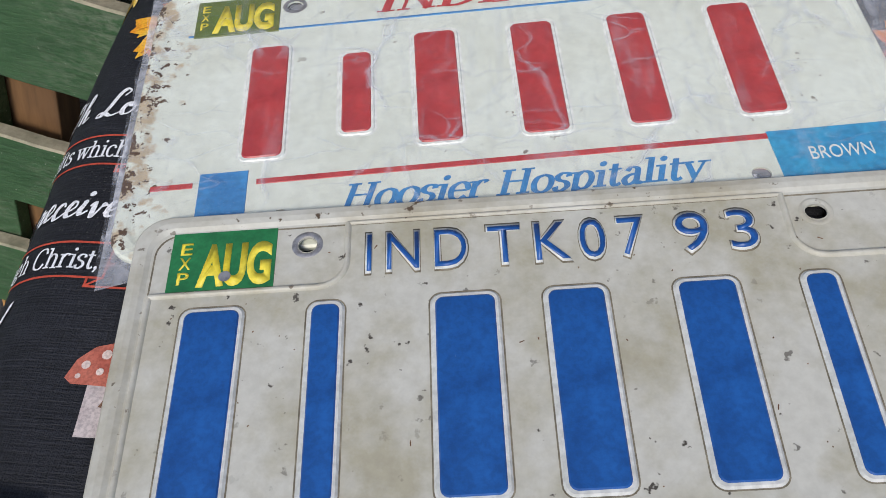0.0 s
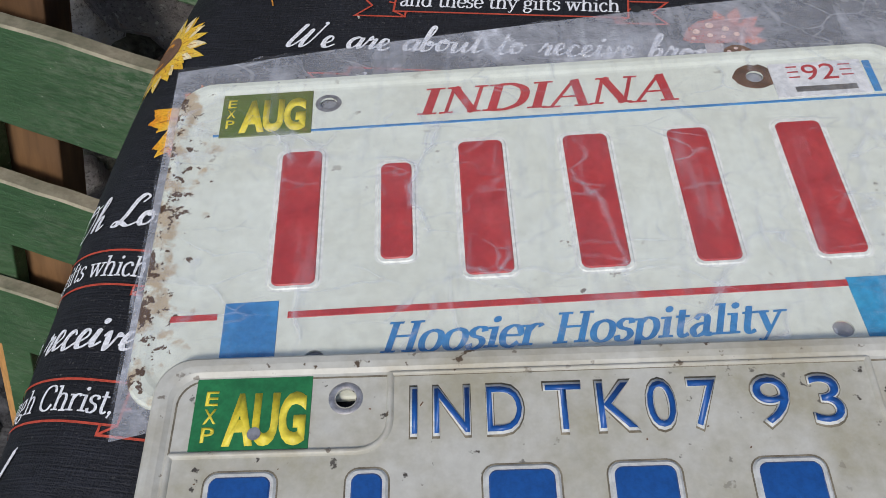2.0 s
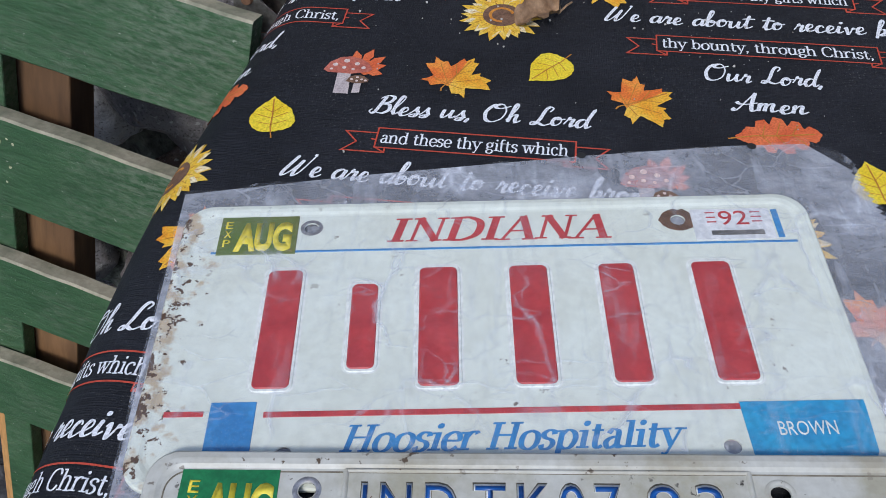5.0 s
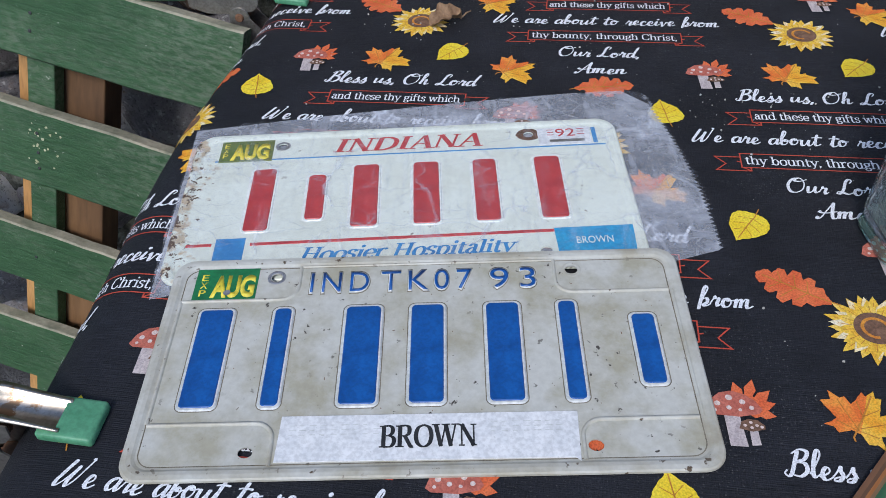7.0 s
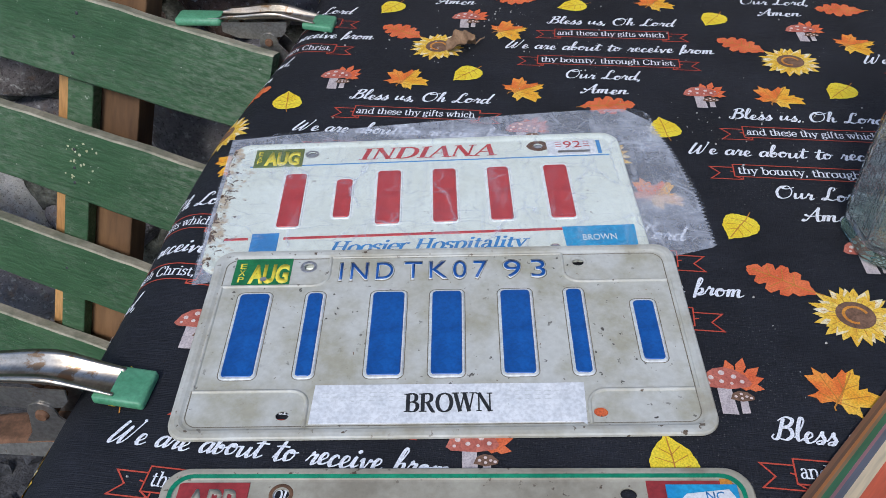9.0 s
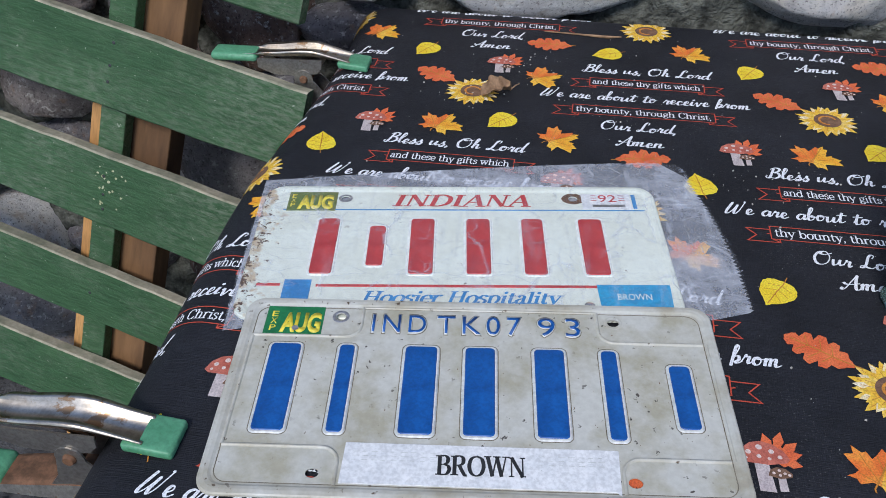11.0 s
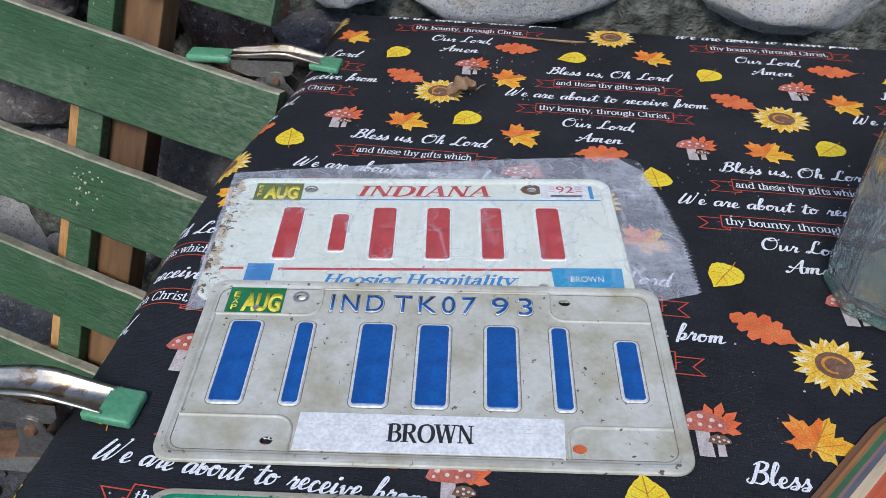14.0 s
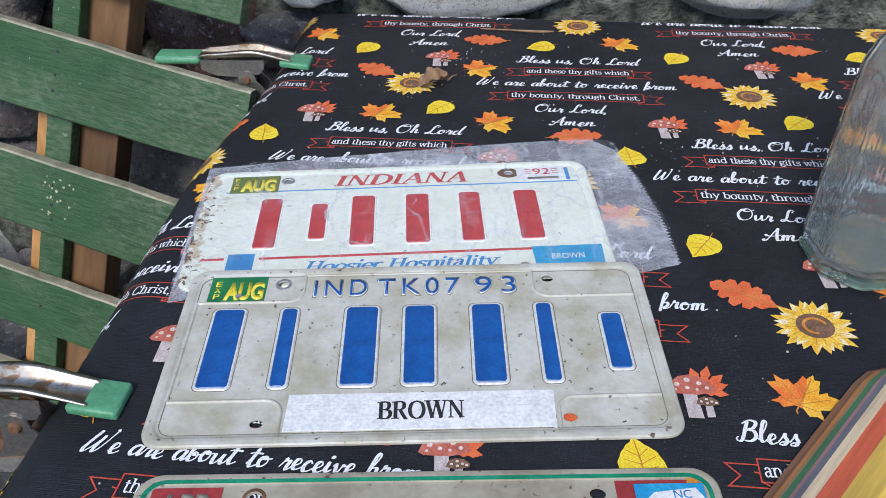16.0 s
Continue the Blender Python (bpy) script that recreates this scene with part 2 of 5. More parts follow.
MAT = {
    "cloth": cloth_material(),
    "ink_white": printed("white_ink", [(0.2, (0.78, 0.80, 0.84)), (0.8, (0.88, 0.89, 0.92))]),
    "ink_red": printed("red_line_ink", [(0.2, (0.50, 0.065, 0.04)), (0.8, (0.62, 0.10, 0.06))]),
    "petal": printed("sunflower_yellow_ink", [(0.25, (0.78, 0.36, 0.03)), (0.5, (0.86, 0.56, 0.06)), (0.75, (0.9, 0.68, 0.25))], 110),
    "petal_pale": printed("pale_petal_ink", [(0.3, (0.86, 0.62, 0.2)), (0.7, (0.9, 0.85, 0.7))], 110),
    "disc": printed("sunflower_disc_ink", [(0.3, (0.13, 0.070, 0.045)), (0.7, (0.25, 0.14, 0.09))], 160),
    "disc_ring": printed("orange_ring_ink", [(0.3, (0.5, 0.16, 0.03)), (0.7, (0.75, 0.34, 0.05))], 160),
    "maple_red": printed("red_maple_leaf_ink", [(0.32, (0.72, 0.13, 0.03)), (0.5, (0.82, 0.21, 0.04)), (0.66, (0.88, 0.36, 0.06))], 60),
    "maple": printed("maple_leaf_ink", [(0.32, (0.82, 0.30, 0.025)), (0.5, (0.88, 0.46, 0.04)), (0.66, (0.90, 0.60, 0.10))], 60),
    "oak": printed("oak_leaf_ink", [(0.3, (0.66, 0.10, 0.035)), (0.7, (0.82, 0.22, 0.08))], 55),
    "yellow": printed("yellow_leaf_ink", [(0.3, (0.85, 0.58, 0.02)), (0.7, (0.90, 0.74, 0.06))], 55),
    "vein": printed("leaf_vein_ink", [(0.3, (0.50, 0.20, 0.03)), (0.7, (0.6, 0.26, 0.05))], 55),
    "cap": printed("mushroom_cap_ink", [(0.3, (0.42, 0.10, 0.07)), (0.7, (0.62, 0.20, 0.14))], 80),
    "stem": printed("mushroom_stem_ink", [(0.3, (0.45, 0.38, 0.38)), (0.7, (0.68, 0.60, 0.58))], 120),
    "spot": printed("mushroom_spot_ink", [(0.3, (0.65, 0.48, 0.44)), (0.7, (0.8, 0.68, 0.62))], 120),
    "plate_grey": plate_material("grey_white_plate_paint", (0.54, 0.535, 0.485), (0.39, 0.365, 0.275), (0.06, 0.05, 0.04)),
    "plate_rim": plate_material("soiled_rim_paint", (0.53, 0.525, 0.475), (0.38, 0.35, 0.27), (0.09, 0.06, 0.035)),
    "plate_cream": plate_material("cream_white_plate_paint", (0.74, 0.78, 0.70), (0.68, 0.71, 0.62), (0.10, 0.055, 0.03), 0.05, 0.35, 0.52),
    "plate_old": plate_material("soiled_buff_plate_paint", (0.40, 0.37, 0.29), (0.26, 0.23, 0.17), (0.08, 0.05, 0.03)),
    "grime": grain("brown_grime", (0.12, 0.10, 0.07), (0.26, 0.23, 0.17), 160, 0.8),
    "halo": grain("pale_raised_paint", (0.56, 0.57, 0.55), (0.66, 0.67, 0.66), 60, 0.4),
    "halo_cream": grain("raised_cream_paint", (0.78, 0.8, 0.74), (0.82, 0.84, 0.8), 60, 0.35),
    "blue": grain("blue_enamel", (0.004, 0.068, 0.27), (0.008, 0.10, 0.37), 70, 0.38, speck=((0.3, 0.32, 0.34), 0.73, 240)),
    "red": grain("red_enamel", (0.42, 0.025, 0.03), (0.54, 0.045, 0.045), 70, 0.4, speck=((0.3, 0.1, 0.08), 0.73, 240)),
    "blue_ink": grain("blue_plate_print", (0.03, 0.19, 0.46), (0.05, 0.27, 0.58), 60, 0.4),
    "sky_ink": grain("light_blue_print", (0.02, 0.27, 0.53), (0.03, 0.36, 0.62), 50, 0.4),
    "red_ink": grain("red_plate_print", (0.46, 0.03, 0.035), (0.58, 0.06, 0.06), 60, 0.4),
    "green_sticker": grain("green_sticker", (0.012, 0.15, 0.05), (0.02, 0.21, 0.07), 50, 0.4),
    "olive_sticker": grain("faded_green_sticker", (0.10, 0.17, 0.03), (0.16, 0.17, 0.04), 45, 0.45, speck=((0.3, 0.2, 0.1), 0.62, 90)),
    "yellow_ink": grain("yellow_sticker_ink", (0.75, 0.6, 0.04), (0.82, 0.68, 0.07), 80, 0.5),
    "white_sticker": grain("white_paper_sticker", (0.68, 0.69, 0.70), (0.80, 0.80, 0.80), 90, 0.5, speck=((0.5, 0.5, 0.5), 0.66, 200)),
    "ink_and_hole_black": grain("ink_and_hole_black", (0.012, 0.012, 0.012), (0.03, 0.03, 0.03), 80, 0.5),
    "red_sticker": grain("dark_red_sticker", (0.26, 0.025, 0.025), (0.38, 0.04, 0.04), 60, 0.45, speck=((0.5, 0.45, 0.38), 0.66, 160)),
    "green_line": grain("green_border_paint", (0.0, 0.17, 0.085), (0.01, 0.26, 0.13), 50, 0.4, speck=((0.4, 0.38, 0.3), 0.68, 130)),
    "rust": grain("rusty_metal", (0.10, 0.05, 0.025), (0.22, 0.11, 0.06), 120, 0.8, 0.2),
    "rust_dark": grain("dark_rusted_screw", (0.02, 0.022, 0.02), (0.07, 0.07, 0.075), 300, 0.6, 0.3),
    "zinc": grain("dull_zinc_metal", (0.32, 0.31, 0.32), (0.48, 0.47, 0.48), 200, 0.45, 0.7),
    # chrome toned brown to paint in a warm reflection; specks are rust and tan
    "chrome": grain("chromed_steel", (0.40, 0.34, 0.27), (0.62, 0.56, 0.48), 60, 0.30, 1.0, bumpy=0.10, speck=((0.30, 0.19, 0.11), 0.56, 55)),
    "steel": grain("grey_pressed_steel", (0.30, 0.28, 0.26), (0.44, 0.42, 0.39), 50, 0.36, 0.85, speck=((0.2, 0.1, 0.05), 0.64, 70)),
    "vinyl": grain("green_vinyl_dip", (0.075, 0.26, 0.135), (0.12, 0.35, 0.20), 60, 0.48, speck=((0.25, 0.35, 0.28), 0.70, 160)),
    "slat": slat_material(),
    "slat_edge": grain("worn_bare_slat_edge", (0.22, 0.22, 0.15), (0.42, 0.38, 0.28), 30, 0.8, fine=180, bumpy=0.4, dist=0.001),
    "bare_wood": grain("bare_orange_pine", (0.45, 0.22, 0.07), (0.58, 0.31, 0.11), 25, 0.65, stretch=(1, 1, 0.15)),
    "old_wood": grain("weathered_brown_wood", (0.085, 0.042, 0.018), (0.21, 0.11, 0.047), 18, 0.8, fine=120, bumpy=0.5, dist=0.001, stretch=(1, 1, 0.18)),
    "stone": stone_material("grey_limestone", (0.60, 0.60, 0.64), (0.77, 0.77, 0.79), (0.84, 0.80, 0.75), 0.40),
    "stone_brown": stone_material("brown_field_stone", (0.10, 0.065, 0.055), (0.19, 0.125, 0.10), (0.30, 0.24, 0.22), 0.4),
    "stone_dark": stone_material("purple_grey_field_stone", (0.17, 0.155, 0.165), (0.27, 0.255, 0.27), (0.38, 0.35, 0.35), 0.5),
    "mortar": grain("mossy_dark_mortar", (0.035, 0.037, 0.032), (0.20, 0.205, 0.175), 46, 0.95, fine=140, bumpy=1.0, dist=0.008),
    "ground": grain("dark_gravel_soil", (0.035, 0.035, 0.04), (0.09, 0.09, 0.095), 30, 0.95, fine=160, bumpy=0.8, dist=0.006),
    "table_wood": grain("plain_table_wood", (0.2, 0.13, 0.07), (0.3, 0.2, 0.11), 20, 0.6, stretch=(0.2, 1, 1)),
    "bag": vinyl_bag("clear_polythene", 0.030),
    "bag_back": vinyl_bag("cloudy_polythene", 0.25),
    "glass": glass_material(),
    "glass_base": base_glass(),
    "splash": grain("pale_paint", (0.40, 0.42, 0.22), (0.55, 0.56, 0.40), 200, 0.7),
    "dry_leaf": grain("dry_brown_leaf", (0.18, 0.10, 0.05), (0.36, 0.22, 0.12), 90, 0.7),
    "crumb": grain("pale_grit", (0.35, 0.34, 0.31), (0.5, 0.48, 0.44), 300, 0.9),
}
LAYERS = [("brown", (0.30, 0.14, 0.07)), ("dark brown", (0.20, 0.10, 0.055)), ("orange", (0.56, 0.21, 0.06)), ("tan", (0.34, 0.2, 0.1)), ("green", (0.06, 0.2, 0.09)), ("pink", (0.42, 0.19, 0.2)),
          ("grey", (0.16, 0.17, 0.2)), ("cream", (0.88, 0.68, 0.43)), ("red", (0.80, 0.15, 0.07)), ("golden", (0.82, 0.53, 0.10)), ("red", (0.80, 0.15, 0.07)), ("cream", (0.88, 0.68, 0.43))]
for word, c in LAYERS:
    MAT["layer_" + word] = grain("dyed_" + word.replace(" ", "_") + "_veneer", tuple(v * 0.8 for v in c), tuple(min(v * 1.15, 1) for v in c), 40, 0.45, fine=200, bumpy=0.12, stretch=(0.12, 1, 1))


# ---- mesh helpers ----
def to_mesh(name, bm, mats, smooth=False):
    me = bpy.data.meshes.new(name)
    bm.normal_update()
    bm.to_mesh(me)
    bm.free()
    for m in mats if isinstance(mats, (list, tuple)) else [mats]:
        me.materials.append(m)
    if smooth:
        me.shade_smooth()
    return me


def part(name, bm, mats, parent, label="", at=None, smooth=False):
    me = bm if isinstance(bm, bpy.types.Mesh) else to_mesh(name, bm, mats, smooth)
    ob = new(name, me)
    ob.parent = parent
    if at is not None:
        ob.matrix_basis = at
    return tagged(ob, label)


def thing(name, m, label, category, group="", kind=""):
    ob = new(name)
    ob.empty_display_size = 0.02
    ob.matrix_basis = m
    return tagged(ob, label, category, group, kind)


def box(bm, x0, x1, y0, y1, z0, z1, bevel=0.0, seg=2):
    r = bmesh.ops.create_cube(bm, size=1)
    for v in r["verts"]:
        v.co = Vector((x0 + (v.co.x + 0.5) * (x1 - x0), y0 + (v.co.y + 0.5) * (y1 - y0), z0 + (v.co.z + 0.5) * (z1 - z0)))
    if bevel:
        bmesh.ops.bevel(bm, geom=list({e for v in r["verts"] for e in v.link_edges}), offset=bevel, segments=seg, affect="EDGES", profile=0.5)


def rounded(w, h, r, n=6):
    """Corner points of a rounded rectangle centred on the origin, counter-clockwise."""
    pts = []
    for cx, cy, a0 in ((w / 2 - r, h / 2 - r, 0), (-w / 2 + r, h / 2 - r, 90), (-w / 2 + r, -h / 2 + r, 180), (w / 2 - r, -h / 2 + r, 270)):
        for i in range(n + 1):
            a = radians(a0 + 90 * i / n)
            pts.append((cx + r * math.cos(a), cy + r * math.sin(a)))
    return pts


def loop(bm, pts, z):
    return [bm.verts.new((x, y, z)) for x, y in pts]


def bridge(bm, a, b, mat=0):
    for i in range(len(a)):
        j = (i + 1) % len(a)
        f = bm.faces.new((a[i], a[j], b[j], b[i]))
        f.material_index = mat


def slab(bm, pts, z0, z1, bevel=0.0004, mat=0):
    """A flat piece with the given outline and a softened top edge."""
    low, mid = loop(bm, pts, z0), loop(bm, pts, z1 - bevel)
    inner = []
    n = len(pts)
    for i in range(n):
        p, a, b = Vector(pts[i]), Vector(pts[i - 1]), Vector(pts[(i + 1) % n])
        d = (b - a).normalized()
        inner.append(p + Vector((-d.y, d.x)) * bevel)
    top = loop(bm, inner, z1)
    bridge(bm, low, mid, mat)
    bridge(bm, mid, top, mat)
    bm.faces.new(top).material_index = mat


def stroke(bm, pts, width, z, mat=0, closed=False):
    """A flat line of even width through the points."""
    n = len(pts)
    sides = []
    for i in range(n):
        p = Vector(pts[i])
        a = Vector(pts[i - 1]) if i or closed else None
        b = Vector(pts[(i + 1) % n]) if i < n - 1 or closed else None
        d1 = (p - a).normalized() if a is not None else (b - p).normalized()
        d2 = (b - p).normalized() if b is not None else d1
        k = Vector((-(d1.y + d2.y), d1.x + d2.x))
        k = k.normalized() if k.length > 1e-6 else Vector((-d1.y, d1.x))
        w = width / 2 / max(0.35, k.dot(Vector((-d1.y, d1.x))))
        sides.append((bm.verts.new((*(p + k * w), z)), bm.verts.new((*(p - k * w), z))))
    for i in range(n if closed else n - 1):
        (a, b), (c, d) = sides[i], sides[(i + 1) % n]
        bm.faces.new((b, d, c, a)).material_index = mat


def ridge(bm, pts, width, z, height, mat=0):
    """A low pressed rib with a rounded back along the points."""
    n = len(pts)
    rows = []
    for i in range(n):
        p = Vector(pts[i])
        d = (Vector(pts[min(i + 1, n - 1)]) - Vector(pts[max(i - 1, 0)])).normalized()
        k = Vector((-d.y, d.x))
        rows.append([bm.verts.new((*(p + k * width * s), z + height * h)) for s, h in ((-0.5, 0), (-0.28, 0.8), (0, 1), (0.28, 0.8), (0.5, 0))])
    for a, b in zip(rows, rows[1:]):
        for j in range(4):
            bm.faces.new((a[j], b[j], b[j + 1], a[j + 1])).material_index = mat


def tube(bm, pts, radius, seg=8, mat=0):
    rings = []
    n = len(pts)
    for i in range(n):
        p = Vector(pts[i])
        d = (Vector(pts[min(i + 1, n - 1)]) - Vector(pts[max(i - 1, 0)])).normalized()
        a = d.orthogonal().normalized()
        if rings:
            a = (keep - d * keep.dot(d)).normalized()
        keep = a
        b = d.cross(a)
        r = radius[i] if isinstance(radius, (list, tuple)) else radius
        rings.append([bm.verts.new(p + (a * math.cos(2 * math.pi * k / seg) + b * math.sin(2 * math.pi * k / seg)) * r) for k in range(seg)])
    for a, b in zip(rings, rings[1:]):
        bridge(bm, a, b, mat)
    bm.faces.new(list(reversed(rings[0]))).material_index = mat
    bm.faces.new(rings[-1]).material_index = mat


def disc(bm, x, y, r, z, n=16, mat=0, sx=1.0, turn=0.0):
    c, s = math.cos(turn), math.sin(turn)
    pts = [(r * sx * math.cos(2 * math.pi * i / n), r * math.sin(2 * math.pi * i / n)) for i in range(n)]
    f = bm.faces.new(loop(bm, [(x + px * c - py * s, y + px * s + py * c) for px, py in pts], z))
    f.material_index = mat


TEXTS = {}


def text_mesh(words, width, height, shear=0.0, weight=0.0, extrude=0.0, bevel=0.0, space=1.0):
    """Lettering as a mesh, its lower left at the origin, fitted to a width and a capital height."""
    key = (words, width, height, shear, weight, extrude, bevel, space)
    if key in TEXTS:
        return TEXTS[key].copy()
    cu = bpy.data.curves.new("lettering", "FONT")
    cu.body, cu.size, cu.shear, cu.space_character, cu.resolution_u = words, 0.1, shear, space, 4
    cu.offset = weight * 0.1
    ob = new("lettering", cu)
    bpy.context.view_layer.update()
    me = bpy.data.meshes.new_from_object(ob.evaluated_get(bpy.context.evaluated_depsgraph_get()))
    bpy.data.objects.remove(ob)
    bm = bmesh.new()
    bm.from_mesh(me)
    bpy.data.meshes.remove(me)
    xs = [v.co.x for v in bm.verts]
    x0, x1 = min(xs), max(xs)
    sx, sy = width / (x1 - x0), height / 0.0695
    for v in bm.verts:
        v.co = Vector(((v.co.x - x0) * sx, v.co.y * sy, 0))
    bmesh.ops.remove_doubles(bm, verts=bm.verts, dist=1e-6)
    if extrude:
        r = bmesh.ops.extrude_face_region(bm, geom=bm.faces[:])
        for v in r["geom"]:
            if isinstance(v, bmesh.types.BMVert):
                v.co.z += extrude
    TEXTS[key] = bm
    return bm.copy()


def shifted(bm, x, y, z=0.0, turn=0.0):
    bmesh.ops.transform(bm, matrix=pose(x, y, z, 0, 0, turn), verts=bm.verts)
    return bm


# ---- pen lettering ----
PEN = {}


def glyph(style, letter, wide, *strokes):
    """A letter as pen strokes of x y pairs on a capital height of 1; I: stem with feet, l: stem with a foot and a flag, _: a serif, t: a thin stroke, .: a dot."""
    PEN[style, letter] = (wide, strokes)


glyph("script", "a", 0.46, "0.36 0.36 0.26 0.43 0.10 0.34 0.05 0.14 0.14 0.0 0.26 0.08 0.36 0.34 0.37 0.40", "0.38 0.42 0.35 0.12 0.40 0.0 0.50 0.12")
glyph("script", "b", 0.44, "0 0.1 0.13 0.45 0.24 0.85 0.20 1.0 0.12 0.88 0.08 0.4 0.10 0.06 0.20 0.0 0.32 0.10 0.34 0.28 0.26 0.36 0.20 0.28 0.30 0.24 0.46 0.30")
glyph("script", "c", 0.36, "0.29 0.32 0.21 0.43 0.08 0.34 0.05 0.14 0.12 0.0 0.24 0.02 0.38 0.13")
glyph("script", "d", 0.50, "0.36 0.34 0.24 0.43 0.09 0.34 0.05 0.13 0.14 0.0 0.26 0.1 0.36 0.42 0.46 0.90 0.54 1.0", "0.50 0.98 0.38 0.45 0.36 0.12 0.42 0.0 0.54 0.12")
glyph("script", "e", 0.38, "0 0.08 0.14 0.16 0.27 0.28 0.24 0.42 0.13 0.40 0.07 0.22 0.12 0.03 0.24 0.0 0.40 0.12")
glyph("script", "f", 0.42, "0 0.1 0.12 0.4 0.25 0.85 0.20 1.0 0.12 0.85 0.07 0.3 0.03 -0.16", "0.06 0.10 0.14 0.36 0.28 0.38 0.30 0.20 0.18 0.06 0.28 0.02 0.44 0.14")
glyph("script", "h", 0.48, "0 0.1 0.14 0.45 0.24 0.82 0.20 0.98 0.13 0.88 0.10 0.40 0.08 0.0", "0.09 0.16 0.20 0.38 0.30 0.38 0.30 0.14 0.36 0 0.50 0.12")
glyph("script", "i", 0.27, "0 0.1 0.10 0.42 0.08 0.12 0.14 0.0 0.28 0.12", ". 0.15 0.62")
glyph("script", "l", 0.28, "0 0.10 0.14 0.40 0.26 0.80 0.22 0.98 0.14 0.92 0.09 0.50 0.10 0.12 0.18 0.0 0.30 0.12")
glyph("script", "m", 0.66, "0 0.30 0.07 0.42 0.06 0.2 0.05 0", "0.07 0.16 0.18 0.40 0.26 0.36 0.24 0.18 0.23 0.0", "0.25 0.16 0.36 0.40 0.46 0.38 0.44 0.14 0.50 0.0 0.68 0.12")
glyph("script", "n", 0.50, "0 0.30 0.07 0.42 0.06 0.2 0.05 0", "0.07 0.16 0.20 0.40 0.30 0.36 0.28 0.14 0.34 0 0.52 0.12")
glyph("script", "o", 0.44, "0.24 0.42 0.10 0.36 0.05 0.16 0.13 0.0 0.27 0.04 0.34 0.22 0.28 0.38 0.20 0.40 0.24 0.30 0.46 0.34")
glyph("script", "r", 0.38, "0 0.1 0.10 0.36 0.13 0.47 0.16 0.36 0.28 0.37 0.24 0.12 0.28 0.0 0.40 0.12")
glyph("script", "s", 0.36, "0 0.06 0.12 0.25 0.20 0.46 0.22 0.30 0.29 0.14 0.22 -0.04 0.06 -0.06 0.10 0.04 0.38 0.12")
glyph("script", "t", 0.36, "0.02 0.1 0.14 0.5 0.20 0.80", "0.20 0.80 0.13 0.3 0.14 0.06 0.22 0 0.38 0.12", "-0.04 0.54 0.14 0.58 0.42 0.56")
glyph("script", "u", 0.50, "0.06 0.42 0.05 0.14 0.10 0.0 0.22 0.08 0.34 0.38", "0.36 0.42 0.33 0.14 0.40 0.0 0.52 0.12")
glyph("script", "v", 0.42, "0 0.30 0.06 0.42 0.10 0.30 0.16 0.02 0.21 0.03 0.32 0.40 0.34 0.34 0.44 0.36")
glyph("script", ",", 0.2, "0.06 0.05 0.10 0.03 0.04 -0.14")
glyph("script", " ", 0.36)
glyph("script", "A", 0.72, "0.06 0.12 0.0 0.02 0.12 0.02 0.34 0.5 0.56 1.0", "0.56 1.0 0.53 0.5 0.55 0.08 0.64 0.0 0.76 0.12", "0.06 0.46 0.16 0.34 0.40 0.34 0.70 0.44")
glyph("script", "B", 0.66, "0.26 0.95 0.2 0.5 0.14 0.1 0.04 0.0 -0.06 0.1 0.0 0.22", "0.08 0.80 0.3 0.98 0.54 0.9 0.48 0.64 0.26 0.52 0.50 0.48 0.58 0.22 0.42 0.02 0.2 0.04")
glyph("script", "L", 0.66, "0.50 0.72 0.58 0.90 0.46 0.98 0.34 0.8 0.26 0.3 0.14 0.04 0.0 0.02 0.04 0.14 0.24 0.1 0.46 0.0 0.68 0.12")
glyph("script", "O", 0.82, "0.46 0.95 0.2 0.86 0.04 0.5 0.14 0.1 0.38 0.0 0.64 0.2 0.70 0.6 0.54 0.92 0.34 0.90 0.30 0.76 0.5 0.72 0.80 0.86")
glyph("script", "W", 0.90, "0.24 0.94 0.10 0.5 0.0 0.12 0.07 0.0 0.24 0.2 0.46 0.68", "0.48 0.74 0.36 0.2 0.40 0.0 0.56 0.2 0.72 0.7 0.80 1.0 0.76 0.94")
BOWL = "0.14 0.50 0.30 0.66 0.50 0.58 0.57 0.33 0.48 0.06 0.30 -0.01 0.14 0.10"
glyph("serif", "a", 0.57, "0.10 0.52 0.20 0.66 0.36 0.62 0.40 0.48 0.40 0.12 0.46 0.0 0.56 0.06", "0.40 0.40 0.18 0.34 0.06 0.18 0.14 0.0 0.28 0.02 0.40 0.14")
glyph("serif", "b", 0.66, "l 0.14 0.04 1", BOWL)
glyph("serif", "c", 0.54, "0.46 0.50 0.40 0.63 0.28 0.66 0.12 0.54 0.07 0.33 0.14 0.08 0.30 -0.01 0.48 0.12")
glyph("serif", "d", 0.70, "0.50 0.10 0.34 -0.01 0.14 0.10 0.08 0.33 0.16 0.57 0.34 0.66 0.50 0.54", "l 0.54 0 1")
glyph("serif", "e", 0.56, "0.08 0.36 0.50 0.36 0.46 0.58 0.30 0.66 0.12 0.54 0.07 0.33 0.14 0.08 0.32 -0.01 0.50 0.12")
glyph("serif", "f", 0.40, "0.16 0.02 0.16 0.40 0.16 0.80 0.24 0.98 0.40 0.94", "_ 0.16 0", "0.02 0.64 0.36 0.64")
glyph("serif", "g", 0.58, "0.26 0.66 0.10 0.58 0.10 0.36 0.26 0.28 0.42 0.36 0.42 0.58 0.26 0.66", "0.16 0.28 0.08 0.16 0.20 0.08 0.42 0.04 0.48 -0.10 0.34 -0.24 0.12 -0.22 0.06 -0.08 0.18 0.06", "0.40 0.60 0.54 0.66")
